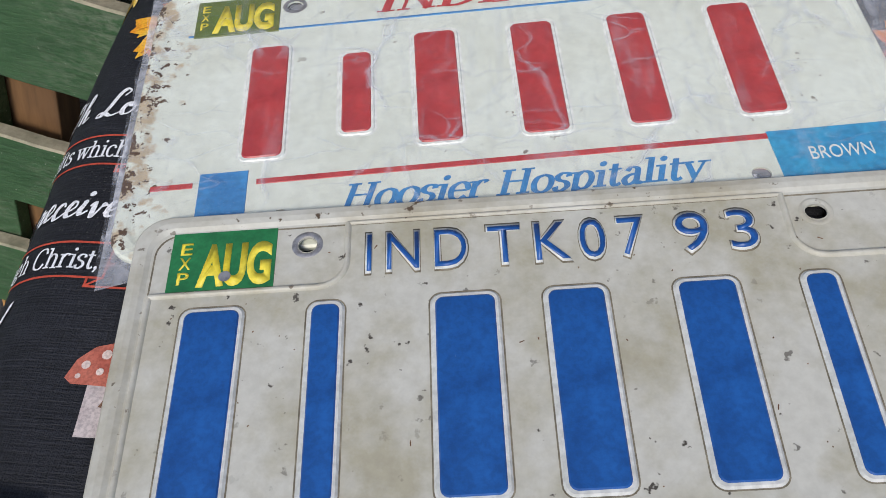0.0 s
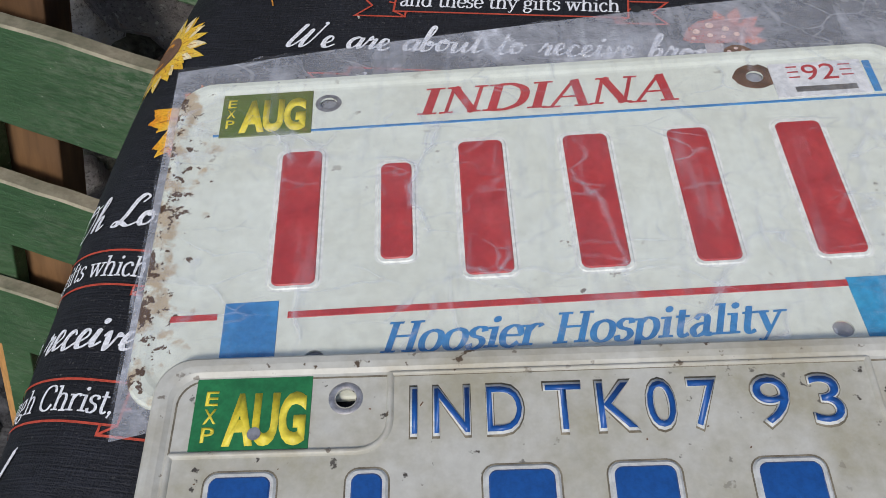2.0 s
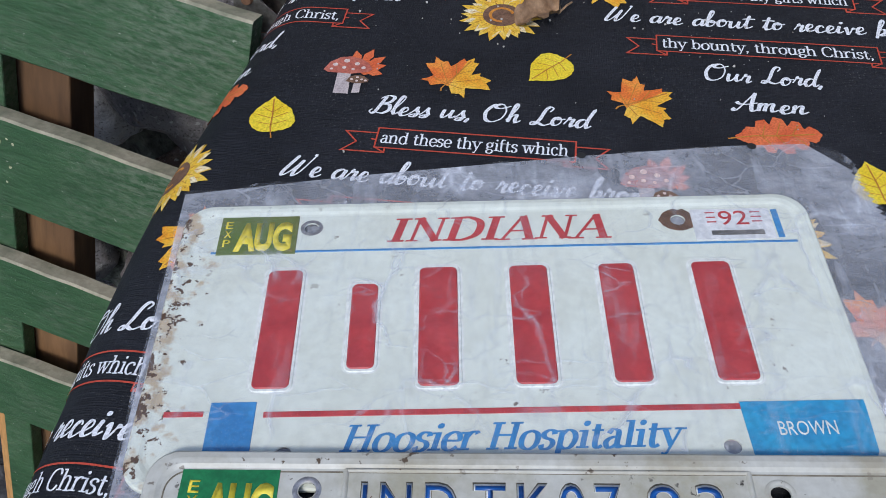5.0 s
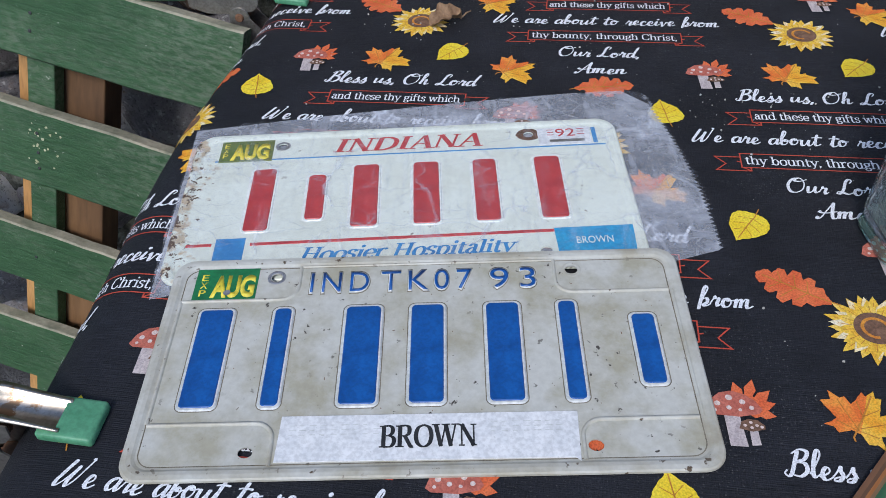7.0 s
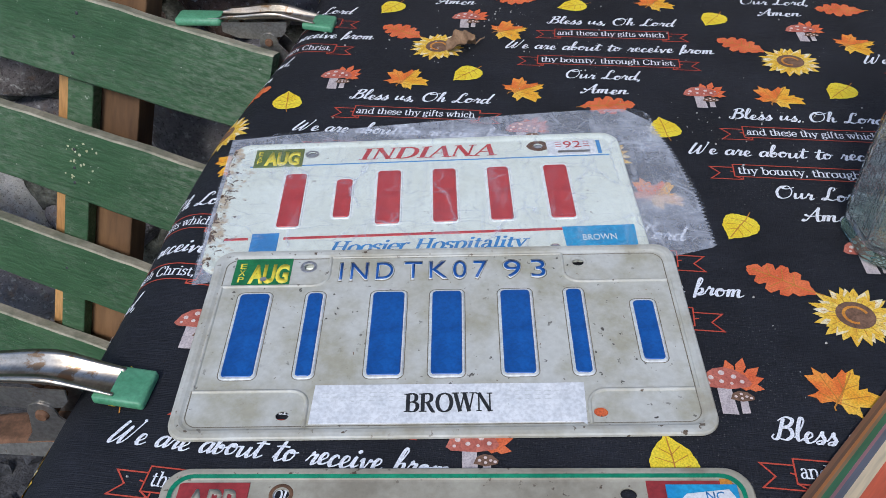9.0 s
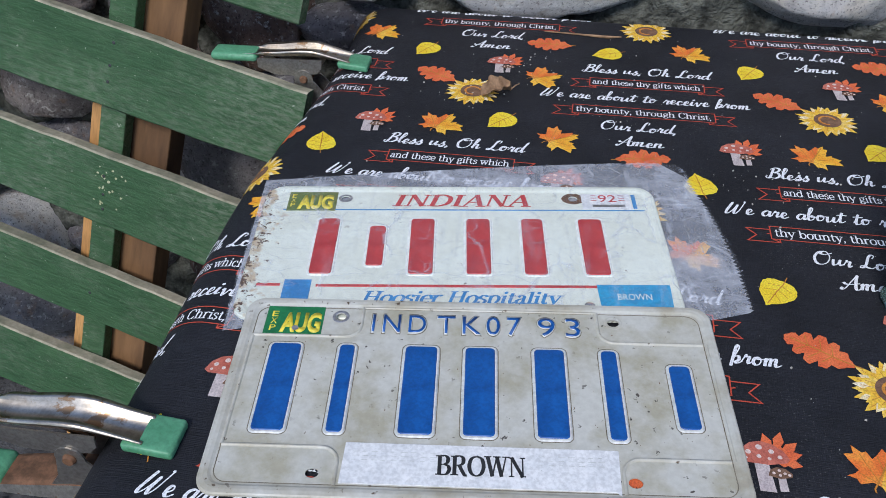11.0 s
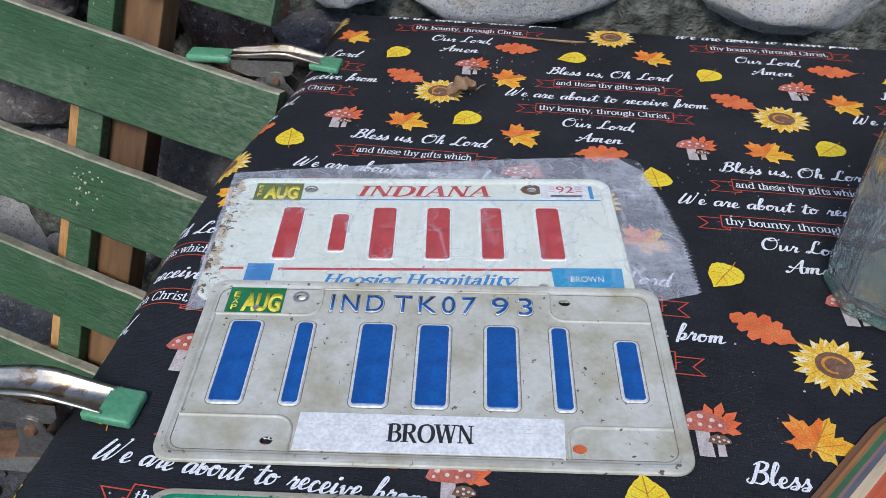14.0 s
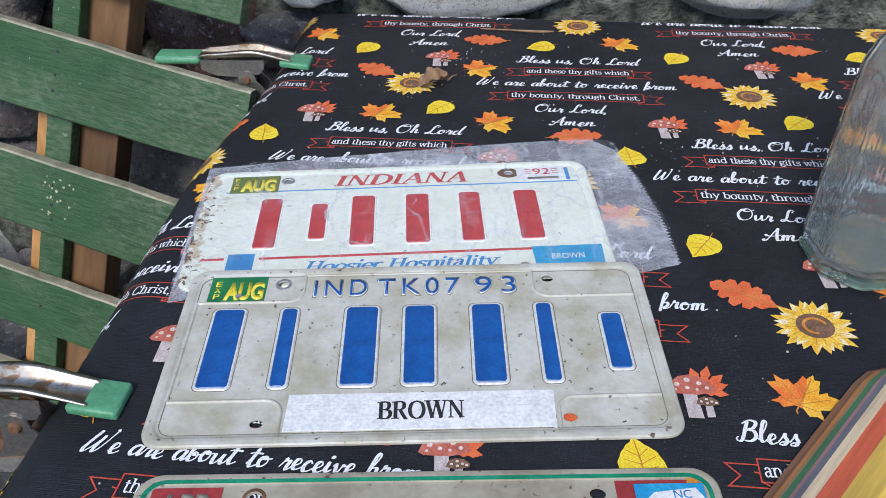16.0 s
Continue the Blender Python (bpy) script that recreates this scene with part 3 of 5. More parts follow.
glyph("serif", "h", 0.72, "l 0.14 0 1", "0.14 0.48 0.28 0.65 0.46 0.64 0.54 0.46 0.54 0.24 0.54 0.02", "_ 0.54 0")
glyph("serif", "i", 0.34, "l 0.17 0 0.66", ". 0.17 0.90")
glyph("serif", "l", 0.34, "l 0.17 0 1")
glyph("serif", "n", 0.72, "l 0.14 0 0.66", "0.14 0.48 0.28 0.65 0.46 0.64 0.54 0.46 0.54 0.24 0.54 0.02", "_ 0.54 0")
glyph("serif", "o", 0.62, "0.31 0.66 0.13 0.56 0.07 0.33 0.13 0.09 0.31 -0.01 0.49 0.09 0.55 0.33 0.49 0.56 0.31 0.66")
glyph("serif", "p", 0.66, "l 0.14 -0.28 0.66", BOWL)
glyph("serif", "r", 0.50, "l 0.14 0 0.66", "0.14 0.44 0.26 0.63 0.40 0.66 0.46 0.58")
glyph("serif", "s", 0.48, "0.40 0.52 0.36 0.64 0.20 0.66 0.08 0.54 0.14 0.40 0.34 0.30 0.40 0.14 0.28 0.0 0.12 0.0 0.06 0.14")
glyph("serif", "t", 0.44, "0.18 0.86 0.18 0.45 0.18 0.14 0.26 0.0 0.40 0.08", "0.02 0.64 0.38 0.64")
glyph("serif", "u", 0.72, "0.14 0.64 0.14 0.40 0.14 0.18 0.24 0.01 0.38 0.02 0.54 0.18", "l 0.54 0 0.66", "_ 0.12 0.65")
glyph("serif", "w", 0.90, "0.08 0.64 0.26 0.02", "t 0.26 0.02 0.44 0.62", "0.44 0.64 0.62 0.02", "t 0.62 0.02 0.80 0.64", "_ 0.08 0.65", "_ 0.80 0.65", "_ 0.44 0.65")
glyph("serif", "y", 0.62, "0.08 0.64 0.32 0.04", "t 0.54 0.64 0.32 0.04 0.20 -0.24 0.06 -0.22", "_ 0.08 0.65", "_ 0.54 0.65")
glyph("serif", ",", 0.28, ". 0.12 0.05", "t 0.16 0.04 0.06 -0.16")
glyph("serif", " ", 0.34)
glyph("serif", "A", 0.82, "t 0.08 0 0.40 1.0", "0.40 1.0 0.72 0", "0.20 0.36 0.60 0.36", "_ 0.08 0", "_ 0.72 0")
glyph("serif", "B", 0.76, "I 0.18 0 1", "0.18 0.99 0.42 0.99 0.58 0.88 0.58 0.66 0.42 0.54 0.18 0.53", "0.42 0.54 0.62 0.44 0.67 0.24 0.56 0.06 0.40 0.01 0.18 0.01")
glyph("serif", "C", 0.80, "0.70 0.74 0.60 0.96 0.40 1.0 0.16 0.86 0.08 0.5 0.16 0.14 0.40 0.0 0.60 0.04 0.72 0.24")
glyph("serif", "D", 0.88, "I 0.18 0 1", "0.18 0.99 0.44 0.98 0.70 0.8 0.77 0.5 0.70 0.2 0.44 0.02 0.18 0.01")
glyph("serif", "H", 0.92, "I 0.18 0 1", "I 0.72 0 1", "0.18 0.52 0.72 0.52")
glyph("serif", "I", 0.42, "I 0.2 0 1")
glyph("serif", "N", 0.90, "tI 0.16 0 1", "0.16 1 0.72 0.0", "tI 0.72 0 1")
glyph("serif", "O", 0.90, "0.44 1.0 0.18 0.86 0.08 0.5 0.18 0.14 0.44 0.0 0.70 0.14 0.80 0.5 0.70 0.86 0.44 1.0")
glyph("serif", "R", 0.84, "I 0.18 0 1", "0.18 0.99 0.44 0.99 0.60 0.88 0.60 0.64 0.44 0.52 0.18 0.51", "0.40 0.52 0.68 0.03 0.80 0.01")
glyph("serif", "W", 1.14, "0.10 1 0.34 0", "t 0.34 0 0.56 1", "0.56 1 0.80 0", "t 0.80 0 1.02 1", "_ 0.10 1", "_ 1.02 1", "_ 0.56 1")


def eased(pts, n=5):
    """A finer run of points through the given ones."""
    out = []
    for i in range(len(pts) - 1):
        p0, p1, p2, p3 = (Vector(pts[max(0, min(len(pts) - 1, i + k))]) for k in (-1, 0, 1, 2))
        for s in range(n):
            t = s / n
            out.append(tuple(0.5 * (2 * p1 + (p2 - p0) * t + (2 * p0 - 5 * p1 + 4 * p2 - p3) * t * t + (3 * p1 - p0 - 3 * p2 + p3) * t ** 3)))
    return out + [tuple(pts[-1])]


def nib(bm, pts, thick, thin, style, h, place):
    """One pen stroke: a ribbon whose width follows the way the pen goes, rising a hair's breadth as it is drawn."""
    fine = eased(pts, 6) if len(pts) > 2 else [Vector(pts[0]).lerp(Vector(pts[1]), i / 3) for i in range(4)]
    fine = [Vector(p) for p in fine]
    sides = []
    for i, p in enumerate(fine):
        d = fine[min(i + 1, len(fine) - 1)] - fine[max(i - 1, 0)]
        d = d.normalized() if d.length > 1e-9 else Vector((0, -1))
        press = max(0.0, -d.y * 1.25 + 0.12) if style == "script" else abs(d.y) ** 1.3
        w = (thin + (thick - thin) * min(1.0, press)) / 2
        if style == "script" and i in (0, len(fine) - 1):
            w *= 0.6
        k = Vector((-d.y, d.x)) * w
        h[0] += 3e-6
        sides.append((bm.verts.new(place(p + k, h[0])), bm.verts.new(place(p - k, h[0]))))
    for (a, b), (c, d) in zip(sides, sides[1:]):
        bm.faces.new((b, d, c, a))


def pen_text(words, style, width, height, thick, thin, slant=0.0):
    """Words in pen letters, their lower left at the origin."""
    total = sum(PEN[style, ch][0] for ch in words)
    k = width / total
    bm = bmesh.new()
    x = 0.0
    for n, ch in enumerate(words):
        wide, strokes = PEN[style, ch]
        h = [0.0]
        hop = 0.03 * math.sin(n * 2.3) if style == "script" else 0.0
        place = lambda p, z, x=x, hop=hop: Vector(((x + p.x + slant * p.y) * k, (p.y + hop) * height, z))
        for line in strokes:
            kind, _, rest = line.partition(" ") if line[0] in "Il_t." else ("", "", line)
            v = [float(c) for c in rest.split()]
            bold = thin * 1.25 if "t" in kind else thick
            if kind == "_":
                nib(bm, [(v[0] - thick * 0.5 - 0.09, v[1]), (v[0] + thick * 0.5 + 0.09, v[1])], thin, thin, style, h, place)
            elif kind == ".":
                r = thick * 0.62
                h[0] += 3e-6
                bm.faces.new([bm.verts.new(place(Vector((v[0] + r * math.cos(a * 0.785), v[1] + r * math.sin(a * 0.785))), h[0])) for a in range(8)])
            elif kind in ("I", "tI", "l"):
                nib(bm, [(v[0], v[1]), (v[0], v[2])], bold, bold, style, h, place)
                for y, left, right in ((v[1], 0.10, 0.10), (v[2], 0.10, 0.0 if kind == "l" else 0.10)):
                    y += thin * (0.5 if y == v[1] else -0.5)
                    nib(bm, [(v[0] - bold * 0.5 - left, y), (v[0] + bold * 0.5 + right, y)], thin, thin, style, h, place)
            else:
                nib(bm, list(zip(v[::2], v[1::2])), bold, thin, style, h, place)
        x += wide
    return bm


# ---- ground, wall, table ----
TOP = 0.75
TABLE = pose(0, 0, TOP, 0, 0, -7.9)

bm = bmesh.new()
bmesh.ops.create_grid(bm, x_segments=2, y_segments=2, size=300)
ground = tagged(new("ground", to_mesh("ground", bm, MAT["ground"])), "dark gravelly soil at the foot of a stone wall", "ground", kind="structure")


def wall_backing():
    bm = bmesh.new()
    nx, nz = 260, 110
    rows = []
    for j in range(nz + 1):
        z = -0.05 + 1.45 * j / nz
        row = []
        for i in range(nx + 1):
            x = -1.3 + 3.2 * i / nx
            d = 0.022 * noise.noise((x * 9, z * 9, 3.1)) + 0.012 * noise.noise((x * 34, z * 34, 7.7)) + 0.010 * noise.noise((x * 90, z * 90, 1.7))
            row.append(bm.verts.new((x, 0.595 + d, z)))
        rows.append(row)
    for a, b in zip(rows, rows[1:]):
        for i in range(nx):
            bm.faces.new((a[i], a[i + 1], b[i + 1], b[i]))
    back = [bm.verts.new((x, 0.85, z)) for x, z in ((-1.3, -0.05), (1.9, -0.05), (1.9, 1.4), (-1.3, 1.4))]
    bm.faces.new(list(reversed(back)))
    bm.faces.new((rows[-1][0], rows[-1][-1], back[2], back[3]))
    bm.faces.new((rows[0][0], rows[-1][0], back[3], back[0]))
    bm.faces.new((rows[-1][-1], rows[0][-1], back[1], back[2]))
    return bm


wall = tagged(new("wall_north", to_mesh("wall_north", wall_backing(), MAT["mortar"], True)), "rough stone wall with dark mossy joints behind the table", "wall", kind="structure")


wall.matrix_basis = pose(-0.042, 0.022, 0, 0, 0, -4)


def stone_mesh(seed, w, d, h, mat="stone"):
    """A rough, rounded, slightly boxy field stone."""
    bm = bmesh.new()
    bmesh.ops.create_icosphere(bm, subdivisions=4, radius=1)
    off = Vector((seed * 3.7, seed * 1.3, seed * 2.1))
    rng = random.Random(seed + 40)
    cuts = []
    for k in range(15):
        way = Vector((rng.uniform(-1, 1), rng.uniform(-1, 0.4), rng.uniform(-1, 1))).normalized()
        cuts.append((way, rng.uniform(0.84, 1.08)))
    for v in bm.verts:
        p = v.co.normalized()
        k = (abs(p.x) ** 7 + abs(p.y) ** 7 + abs(p.z) ** 7) ** (-1 / 7)
        q = p * k
        r = 1 + 0.16 * noise.noise(p * 1.3 + off) + 0.07 * noise.noise(p * 3.1 + off) + 0.03 * noise.noise(p * 8 + off) + 0.012 * noise.noise(p * 20 + off)
        q = q * r
        for n, lim in cuts:
            over = q.dot(n) - lim
            if over > 0:
                q -= n * over * 0.9
        q += p * (0.04 * noise.noise(q * 5 + off) + 0.03 * noise.noise(q * 12 + off) + 0.02 * noise.noise(q * 26 + off))
        v.co = Vector((q.x * w / 2, q.y * d / 2, q.z * h / 2))
    return to_mesh("stone", bm, MAT[mat], True)


STONES = [stone_mesh(k, 1, 1, 1) for k in range(7)] + [stone_mesh(k + 20, 1, 1, 1, "stone_brown") for k in range(4)] + [stone_mesh(k + 30, 1, 1, 1, "stone_dark") for k in range(4)]


def stone(x, z, w, h, k, y=0.605, d=0.13, tilt=0.0, lean=0.0):
    m = pose(x, y, z, lean, tilt, 0) @ Matrix.Diagonal((w, d, h, 1))
    part("stone", STONES[k], None, wall, at=m)


# the courses that show above the table's far edge
stone(-0.125, 0.806, 0.140, 0.145, 0, 0.612, 0.13, 0, -20)
stone(0.070, 0.808, 0.300, 0.170, 1, 0.612, 0.13, 0, -22)
stone(0.380, 0.817, 0.300, 0.168, 2, 0.612, 0.14, 2, -22)
stone(0.655, 0.84, 0.21, 0.17, 3, 0.612, 0.13, 0, -20)
stone(0.88, 0.86, 0.23, 0.18, 4, 0.605)
# brown and blue-grey stones beyond the slats' free ends
stone(-0.275, 0.735, 0.145, 0.17, 7, 0.615, 0.14, 6, -10)
stone(-0.150, 0.690, 0.14, 0.070, 11, 0.612, 0.13, -4, -20)
stone(-0.345, 0.535, 0.17, 0.18, 12, 0.605, 0.15, 12, -12)
rnd = random.Random(5)
# the wall seen between the slats and above
z = 0.02
while z < 1.3:
    h = rnd.uniform(0.09, 0.15)
    x = -1.25
    while x < 1.75:
        w = rnd.uniform(0.10, 0.22)
        hidden = x + w > -0.33 and 0.62 < z + h / 2 < 0.95
        if not (hidden and x < 1.0):
            stone(x + w / 2, z + h / 2 + rnd.uniform(-0.015, 0.015), w * 1.04, h * rnd.uniform(0.85, 1.1), rnd.choice((0, 3, 5, 7, 8, 9, 10, 11, 12, 13, 14, 11, 12, 13, 14) if z + h / 2 < 0.95 else (0, 1, 2, 3, 4, 5, 6, 12)), 0.60 + rnd.uniform(-0.01, 0.012), rnd.uniform(0.10, 0.16), rnd.uniform(-14, 14))
        x += w + rnd.uniform(0.0, 0.025)
    z += h + 0.012

# ---- slatted panel ----
S = Vector((0.944, -0.262, -0.198)).normalized()
N = Vector((-0.206, -0.943, 0.263)).normalized()
U = N.cross(S) * -1 if N.cross(S).z < 0 else N.cross(S)
FENCE = Matrix(((S.x, -N.x, U.x, -0.383), (S.y, -N.y, U.y, 0.443), (S.z, -N.z, U.z, 0.739), (0, 0, 0, 1)))
fence = thing("slatted_panel", FENCE, "green painted wooden slat panel leaning by a stone wall", "fence")


def plank(x0, x1, b0, b1, c0, c1, thick, seed):
    """A sawn slat; b: lower and upper edge at its left end, c: at its right end. The top edge is worn bare."""
    bm = bmesh.new()
    n = 40
    rows = []
    for i in range(n + 1):
        s = i / n
        x = x0 + (x1 - x0) * s
        lo = b0 + (c0 - b0) * s + 0.0012 * noise.noise((x * 25, seed, 0.3)) + 0.0007 * noise.noise((x * 90, seed, 0.9))
        hi = b1 + (c1 - b1) * s + 0.0012 * noise.noise((x * 25, seed, 4.3)) + 0.0008 * noise.noise((x * 110, seed, 2.9))
        e = 0.0018
        ring = [(0, lo + e), (e, lo), (thick - e, lo), (thick, lo + e), (thick, hi - e), (thick - e, hi), (e, hi), (0, hi - e)]
        rows.append([bm.verts.new((x, y, z)) for y, z in ring])
    for a, b in zip(rows, rows[1:]):
        for j in range(8):
            f = bm.faces.new((a[j], a[(j + 1) % 8], b[(j + 1) % 8], b[j]))
            f.material_index = 1 if j in (4, 5, 6) else 0
    bm.faces.new(rows[0]).material_index = 0
    bm.faces.new(list(reversed(rows[-1]))).material_index = 0
    bmesh.ops.recalc_face_normals(bm, faces=bm.faces)
    return part("slat", bm, [MAT["slat"], MAT["slat_edge"]], fence)


slats = [
    plank(-0.62, 0.192, 0.094, 0.182, 0.103, 0.19, 0.017, 1),
    plank(-0.62, 0.214, -0.050, 0.0415, -0.0455, 0.0415, 0.017, 2),
    plank(-0.62, 0.214, -0.172, -0.099, -0.192, -0.102, 0.017, 3),
    plank(-0.62, 0.20, -0.306, -0.228, -0.322, -0.252, 0.017, 4),
    plank(-0.62, 0.20, -0.455, -0.371, -0.462, -0.381, 0.017, 5),
]
for name, x0, x1, y0, y1, mat in (("upright", -0.0185, 0.012, 0.0185, 0.036, "slat"), ("batten", -0.0415, -0.018, 0.037, 0.054, "bare_wood"), ("post", -0.014, 0.056, 0.0375, 0.072, "old_wood"),
                                  ("upright", -0.60, -0.56, 0.0185, 0.038, "slat")):
    bm = bmesh.new()
    box(bm, x0, x1, y0, y1, -0.79, 0.02 if name == "batten" else 0.30, 0.0015)
    part(name, bm, MAT[mat], fence, {"batten": "bare orange pine batten", "post": "weathered brown post"}.get(name, ""))
bm = bmesh.new()
bmesh.ops.create_uvsphere(bm, u_segments=10, v_segments=6, radius=0.0019)
for v in bm.verts:
    v.co.y *= 0.35
nail = to_mesh("screw", bm, MAT["rust_dark"], True)
for x, z in ((0, 0), (0.002, 0.025), (-0.001, -0.018), (0.005, -0.148), (0.004, -0.126), (0.006, -0.166), (-0.001, -0.281), (-0.45, 0.0), (-0.45, -0.14), (0.0, 0.14)):
    part("screw", nail, None, fence, "dark rusted screw head", at=pose(x, -0.0004, z))

bm = bmesh.new()
rng = random.Random(3)
for k in range(26):
    x, z = rng.gauss(0.006, 0.010), rng.gauss(-0.138, 0.014)
    r = rng.uniform(0.0006, 0.0018)
    bm.faces.new([bm.verts.new((x + r * rng.uniform(0.6, 1.3) * math.cos(a * 0.785), -0.0004, z + r * rng.uniform(0.6, 1.3) * math.sin(a * 0.785))) for a in range(8)])
tagged(part("paint_splash", bm, MAT["splash"], fence, "pale dried paint splashes"), kind="stuff")

# ---- table and cloth ----
table = thing("table", TABLE, "wooden table covered by a black printed cloth", "table")
bm = bmesh.new()
box(bm, -0.172, 0.93, -0.75, 0.543, -0.038, -0.0025, 0.004)
part("tabletop", bm, MAT["table_wood"], table)
for x in (-0.13, 0.88):
    for y in (-0.70, 0.46):
        bm = bmesh.new()
        box(bm, x - 0.03, x + 0.03, y - 0.03, y + 0.03, -TOP, -0.038, 0.003)
        part("leg", bm, MAT["table_wood"], table)

U0, RAD, HANG, V1 = -0.178, 0.040, 1.36, 0.545


def drape(u, v, lift=0.0):
    """A point of the flat cloth laid over the table: it rolls over the side edge and the far edge."""
    x, z, nx, nz = u, 0.0, 0.0, 1.0
    edge = U0 - 0.014 * math.exp(-((v - 0.15) / 0.15) ** 2) + 0.002 * math.sin(v * 19)
    if u < edge:
        s = edge - u
        a = min(s / RAD, HANG)
        x, z = edge - RAD * math.sin(a), -RAD * (1 - math.cos(a))
        nx, nz = -math.sin(a), math.cos(a)
        rest = s - RAD * HANG
        if rest > 0:
            wob = 0.012 * math.sin(v * 31) * min(1, rest / 0.12)
            x -= math.cos(HANG) * rest + wob
            z -= math.sin(HANG) * rest
    y, ny = v, 0.0
    if v > V1:
        r = 0.012
        a = min((v - V1) / r, 1.4)
        y, z = V1 + r * math.sin(a), z - r * (1 - math.cos(a)) - max(0, v - V1 - 1.4 * r)
    return Vector((x + nx * lift, y, z + nz * lift))


def cloth_grid():
    us = [-0.40 + 0.01 * i for i in range(16)] + [-0.25 + 0.0025 * i for i in range(36)] + [-0.16 + 0.02 * i for i in range(56)]
    vs = [-0.78 + 0.02 * i for i in range(64)] + [0.50 + 0.01 * i for i in range(3)] + [0.53 + 0.004 * i for i in range(11)] + [0.60, 0.65]
    bm = bmesh.new()
    uv = bm.loops.layers.uv.new("UVMap")
    rows = [[bm.verts.new(drape(u, v)) for u in us] for v in vs]
    for j in range(len(vs) - 1):
        for i in range(len(us) - 1):
            f = bm.faces.new((rows[j][i], rows[j][i + 1], rows[j + 1][i + 1], rows[j + 1][i]))
            for l, (a, b) in zip(f.loops, ((i, j), (i + 1, j), (i + 1, j + 1), (i, j + 1))):
                l[uv].uv = (us[a], vs[b])
    return bm


cloth = new("tablecloth", to_mesh("tablecloth", cloth_grid(), MAT["cloth"], True))
cloth.matrix_basis = TABLE
tagged(cloth, "black woven tablecloth printed with autumn leaves and grace text", "tablecloth")


# printed motifs, flat, each about its own middle
def leaf_outline(kind):
    if kind == "maple":
        half = [(0, 0.50), (0.05, 0.40), (0.10, 0.42), (0.12, 0.30), (0.15, 0.19), (0.24, 0.27), (0.27, 0.22), (0.42, 0.24), (0.38, 0.14), (0.48, 0.06), (0.38, -0.01), (0.24, -0.08), (0.26, -0.14), (0.33, -0.24), (0.22, -0.22), (0.16, -0.26), (0.05, -0.17)]
    elif kind == "oak":
        half = [(0, 0.52), (0.07, 0.49), (0.11, 0.42), (0.08, 0.35), (0.17, 0.33), (0.20, 0.24), (0.13, 0.17), (0.22, 0.14), (0.25, 0.04), (0.15, -0.03), (0.22, -0.07), (0.21, -0.17), (0.12, -0.20), (0.14, -0.30), (0.07, -0.38), (0.02, -0.46)]
    else:
        half = [(0, 0.46), (0.06, 0.38), (0.16, 0.29), (0.27, 0.16), (0.34, 0.0), (0.35, -0.14), (0.30, -0.25), (0.20, -0.32), (0.09, -0.355), (0.01, -0.36)]
    return half + [(-x, y) for x, y in reversed(half) if x > 0.001]


def leaf_print(kind, size, wide=1.0):
    rng = random.Random(kind)
    bm = bmesh.new()
    pts = [(x * size * wide * rng.uniform(0.93, 1.07), y * size * rng.uniform(0.96, 1.04)) for x, y in leaf_outline(kind)]
    fine = []
    for i, p in enumerate(pts):
        q = pts[(i + 1) % len(pts)]
        fine += [p, ((p[0] * 2 + q[0]) / 3 * 1.015, (p[1] * 2 + q[1]) / 3 * 1.015), ((p[0] + 2 * q[0]) / 3 * 0.99, (p[1] + 2 * q[1]) / 3 * 0.99)]
    f = bm.faces.new(loop(bm, list(reversed(fine)), 0))
    f.normal_update()
    if f.normal.z < 0:
        f.normal_flip()
    bmesh.ops.triangulate(bm, faces=[f])
    if kind == "maple":
        bmesh.ops.bisect_plane(bm, geom=bm.verts[:] + bm.edges[:] + bm.faces[:], plane_co=(0.02 * size, 0, 0), plane_no=(1, 0.15, 0))
        for f in bm.faces:
            if f.calc_center_median().dot(Vector((1, 0.15, 0))) < 0.02 * size:
                f.material_index = 2
    z = 0.00025
    tip = {"maple": 0.42, "oak": 0.44, "yellow": 0.40}[kind] * size
    foot = {"maple": -0.30, "oak": -0.56, "yellow": -0.50}[kind] * size
    stroke(bm, [(0, tip), (0.004 * size, 0), (-0.01 * size, -0.25 * size), (0.02 * size, foot)], size * 0.02, z, 1)
    arms = {"maple": [(-0.12, 0.30, 0.17), (-0.14, 0.22, -0.12), (0.08, 0.12, 0.26)], "oak": [(0.18, 0.13, 0.30), (0.0, 0.17, 0.10), (-0.16, 0.15, -0.08)], "yellow": [(0.08, 0.17, 0.22), (-0.06, 0.25, 0.06), (-0.2, 0.24, -0.12)]}[kind]
    for y, x, y1 in arms:
        for s in (-1, 1):
            stroke(bm, [(0, y * size), (s * x * size * wide, y1 * size)], size * 0.012, z, 1)
    return bm


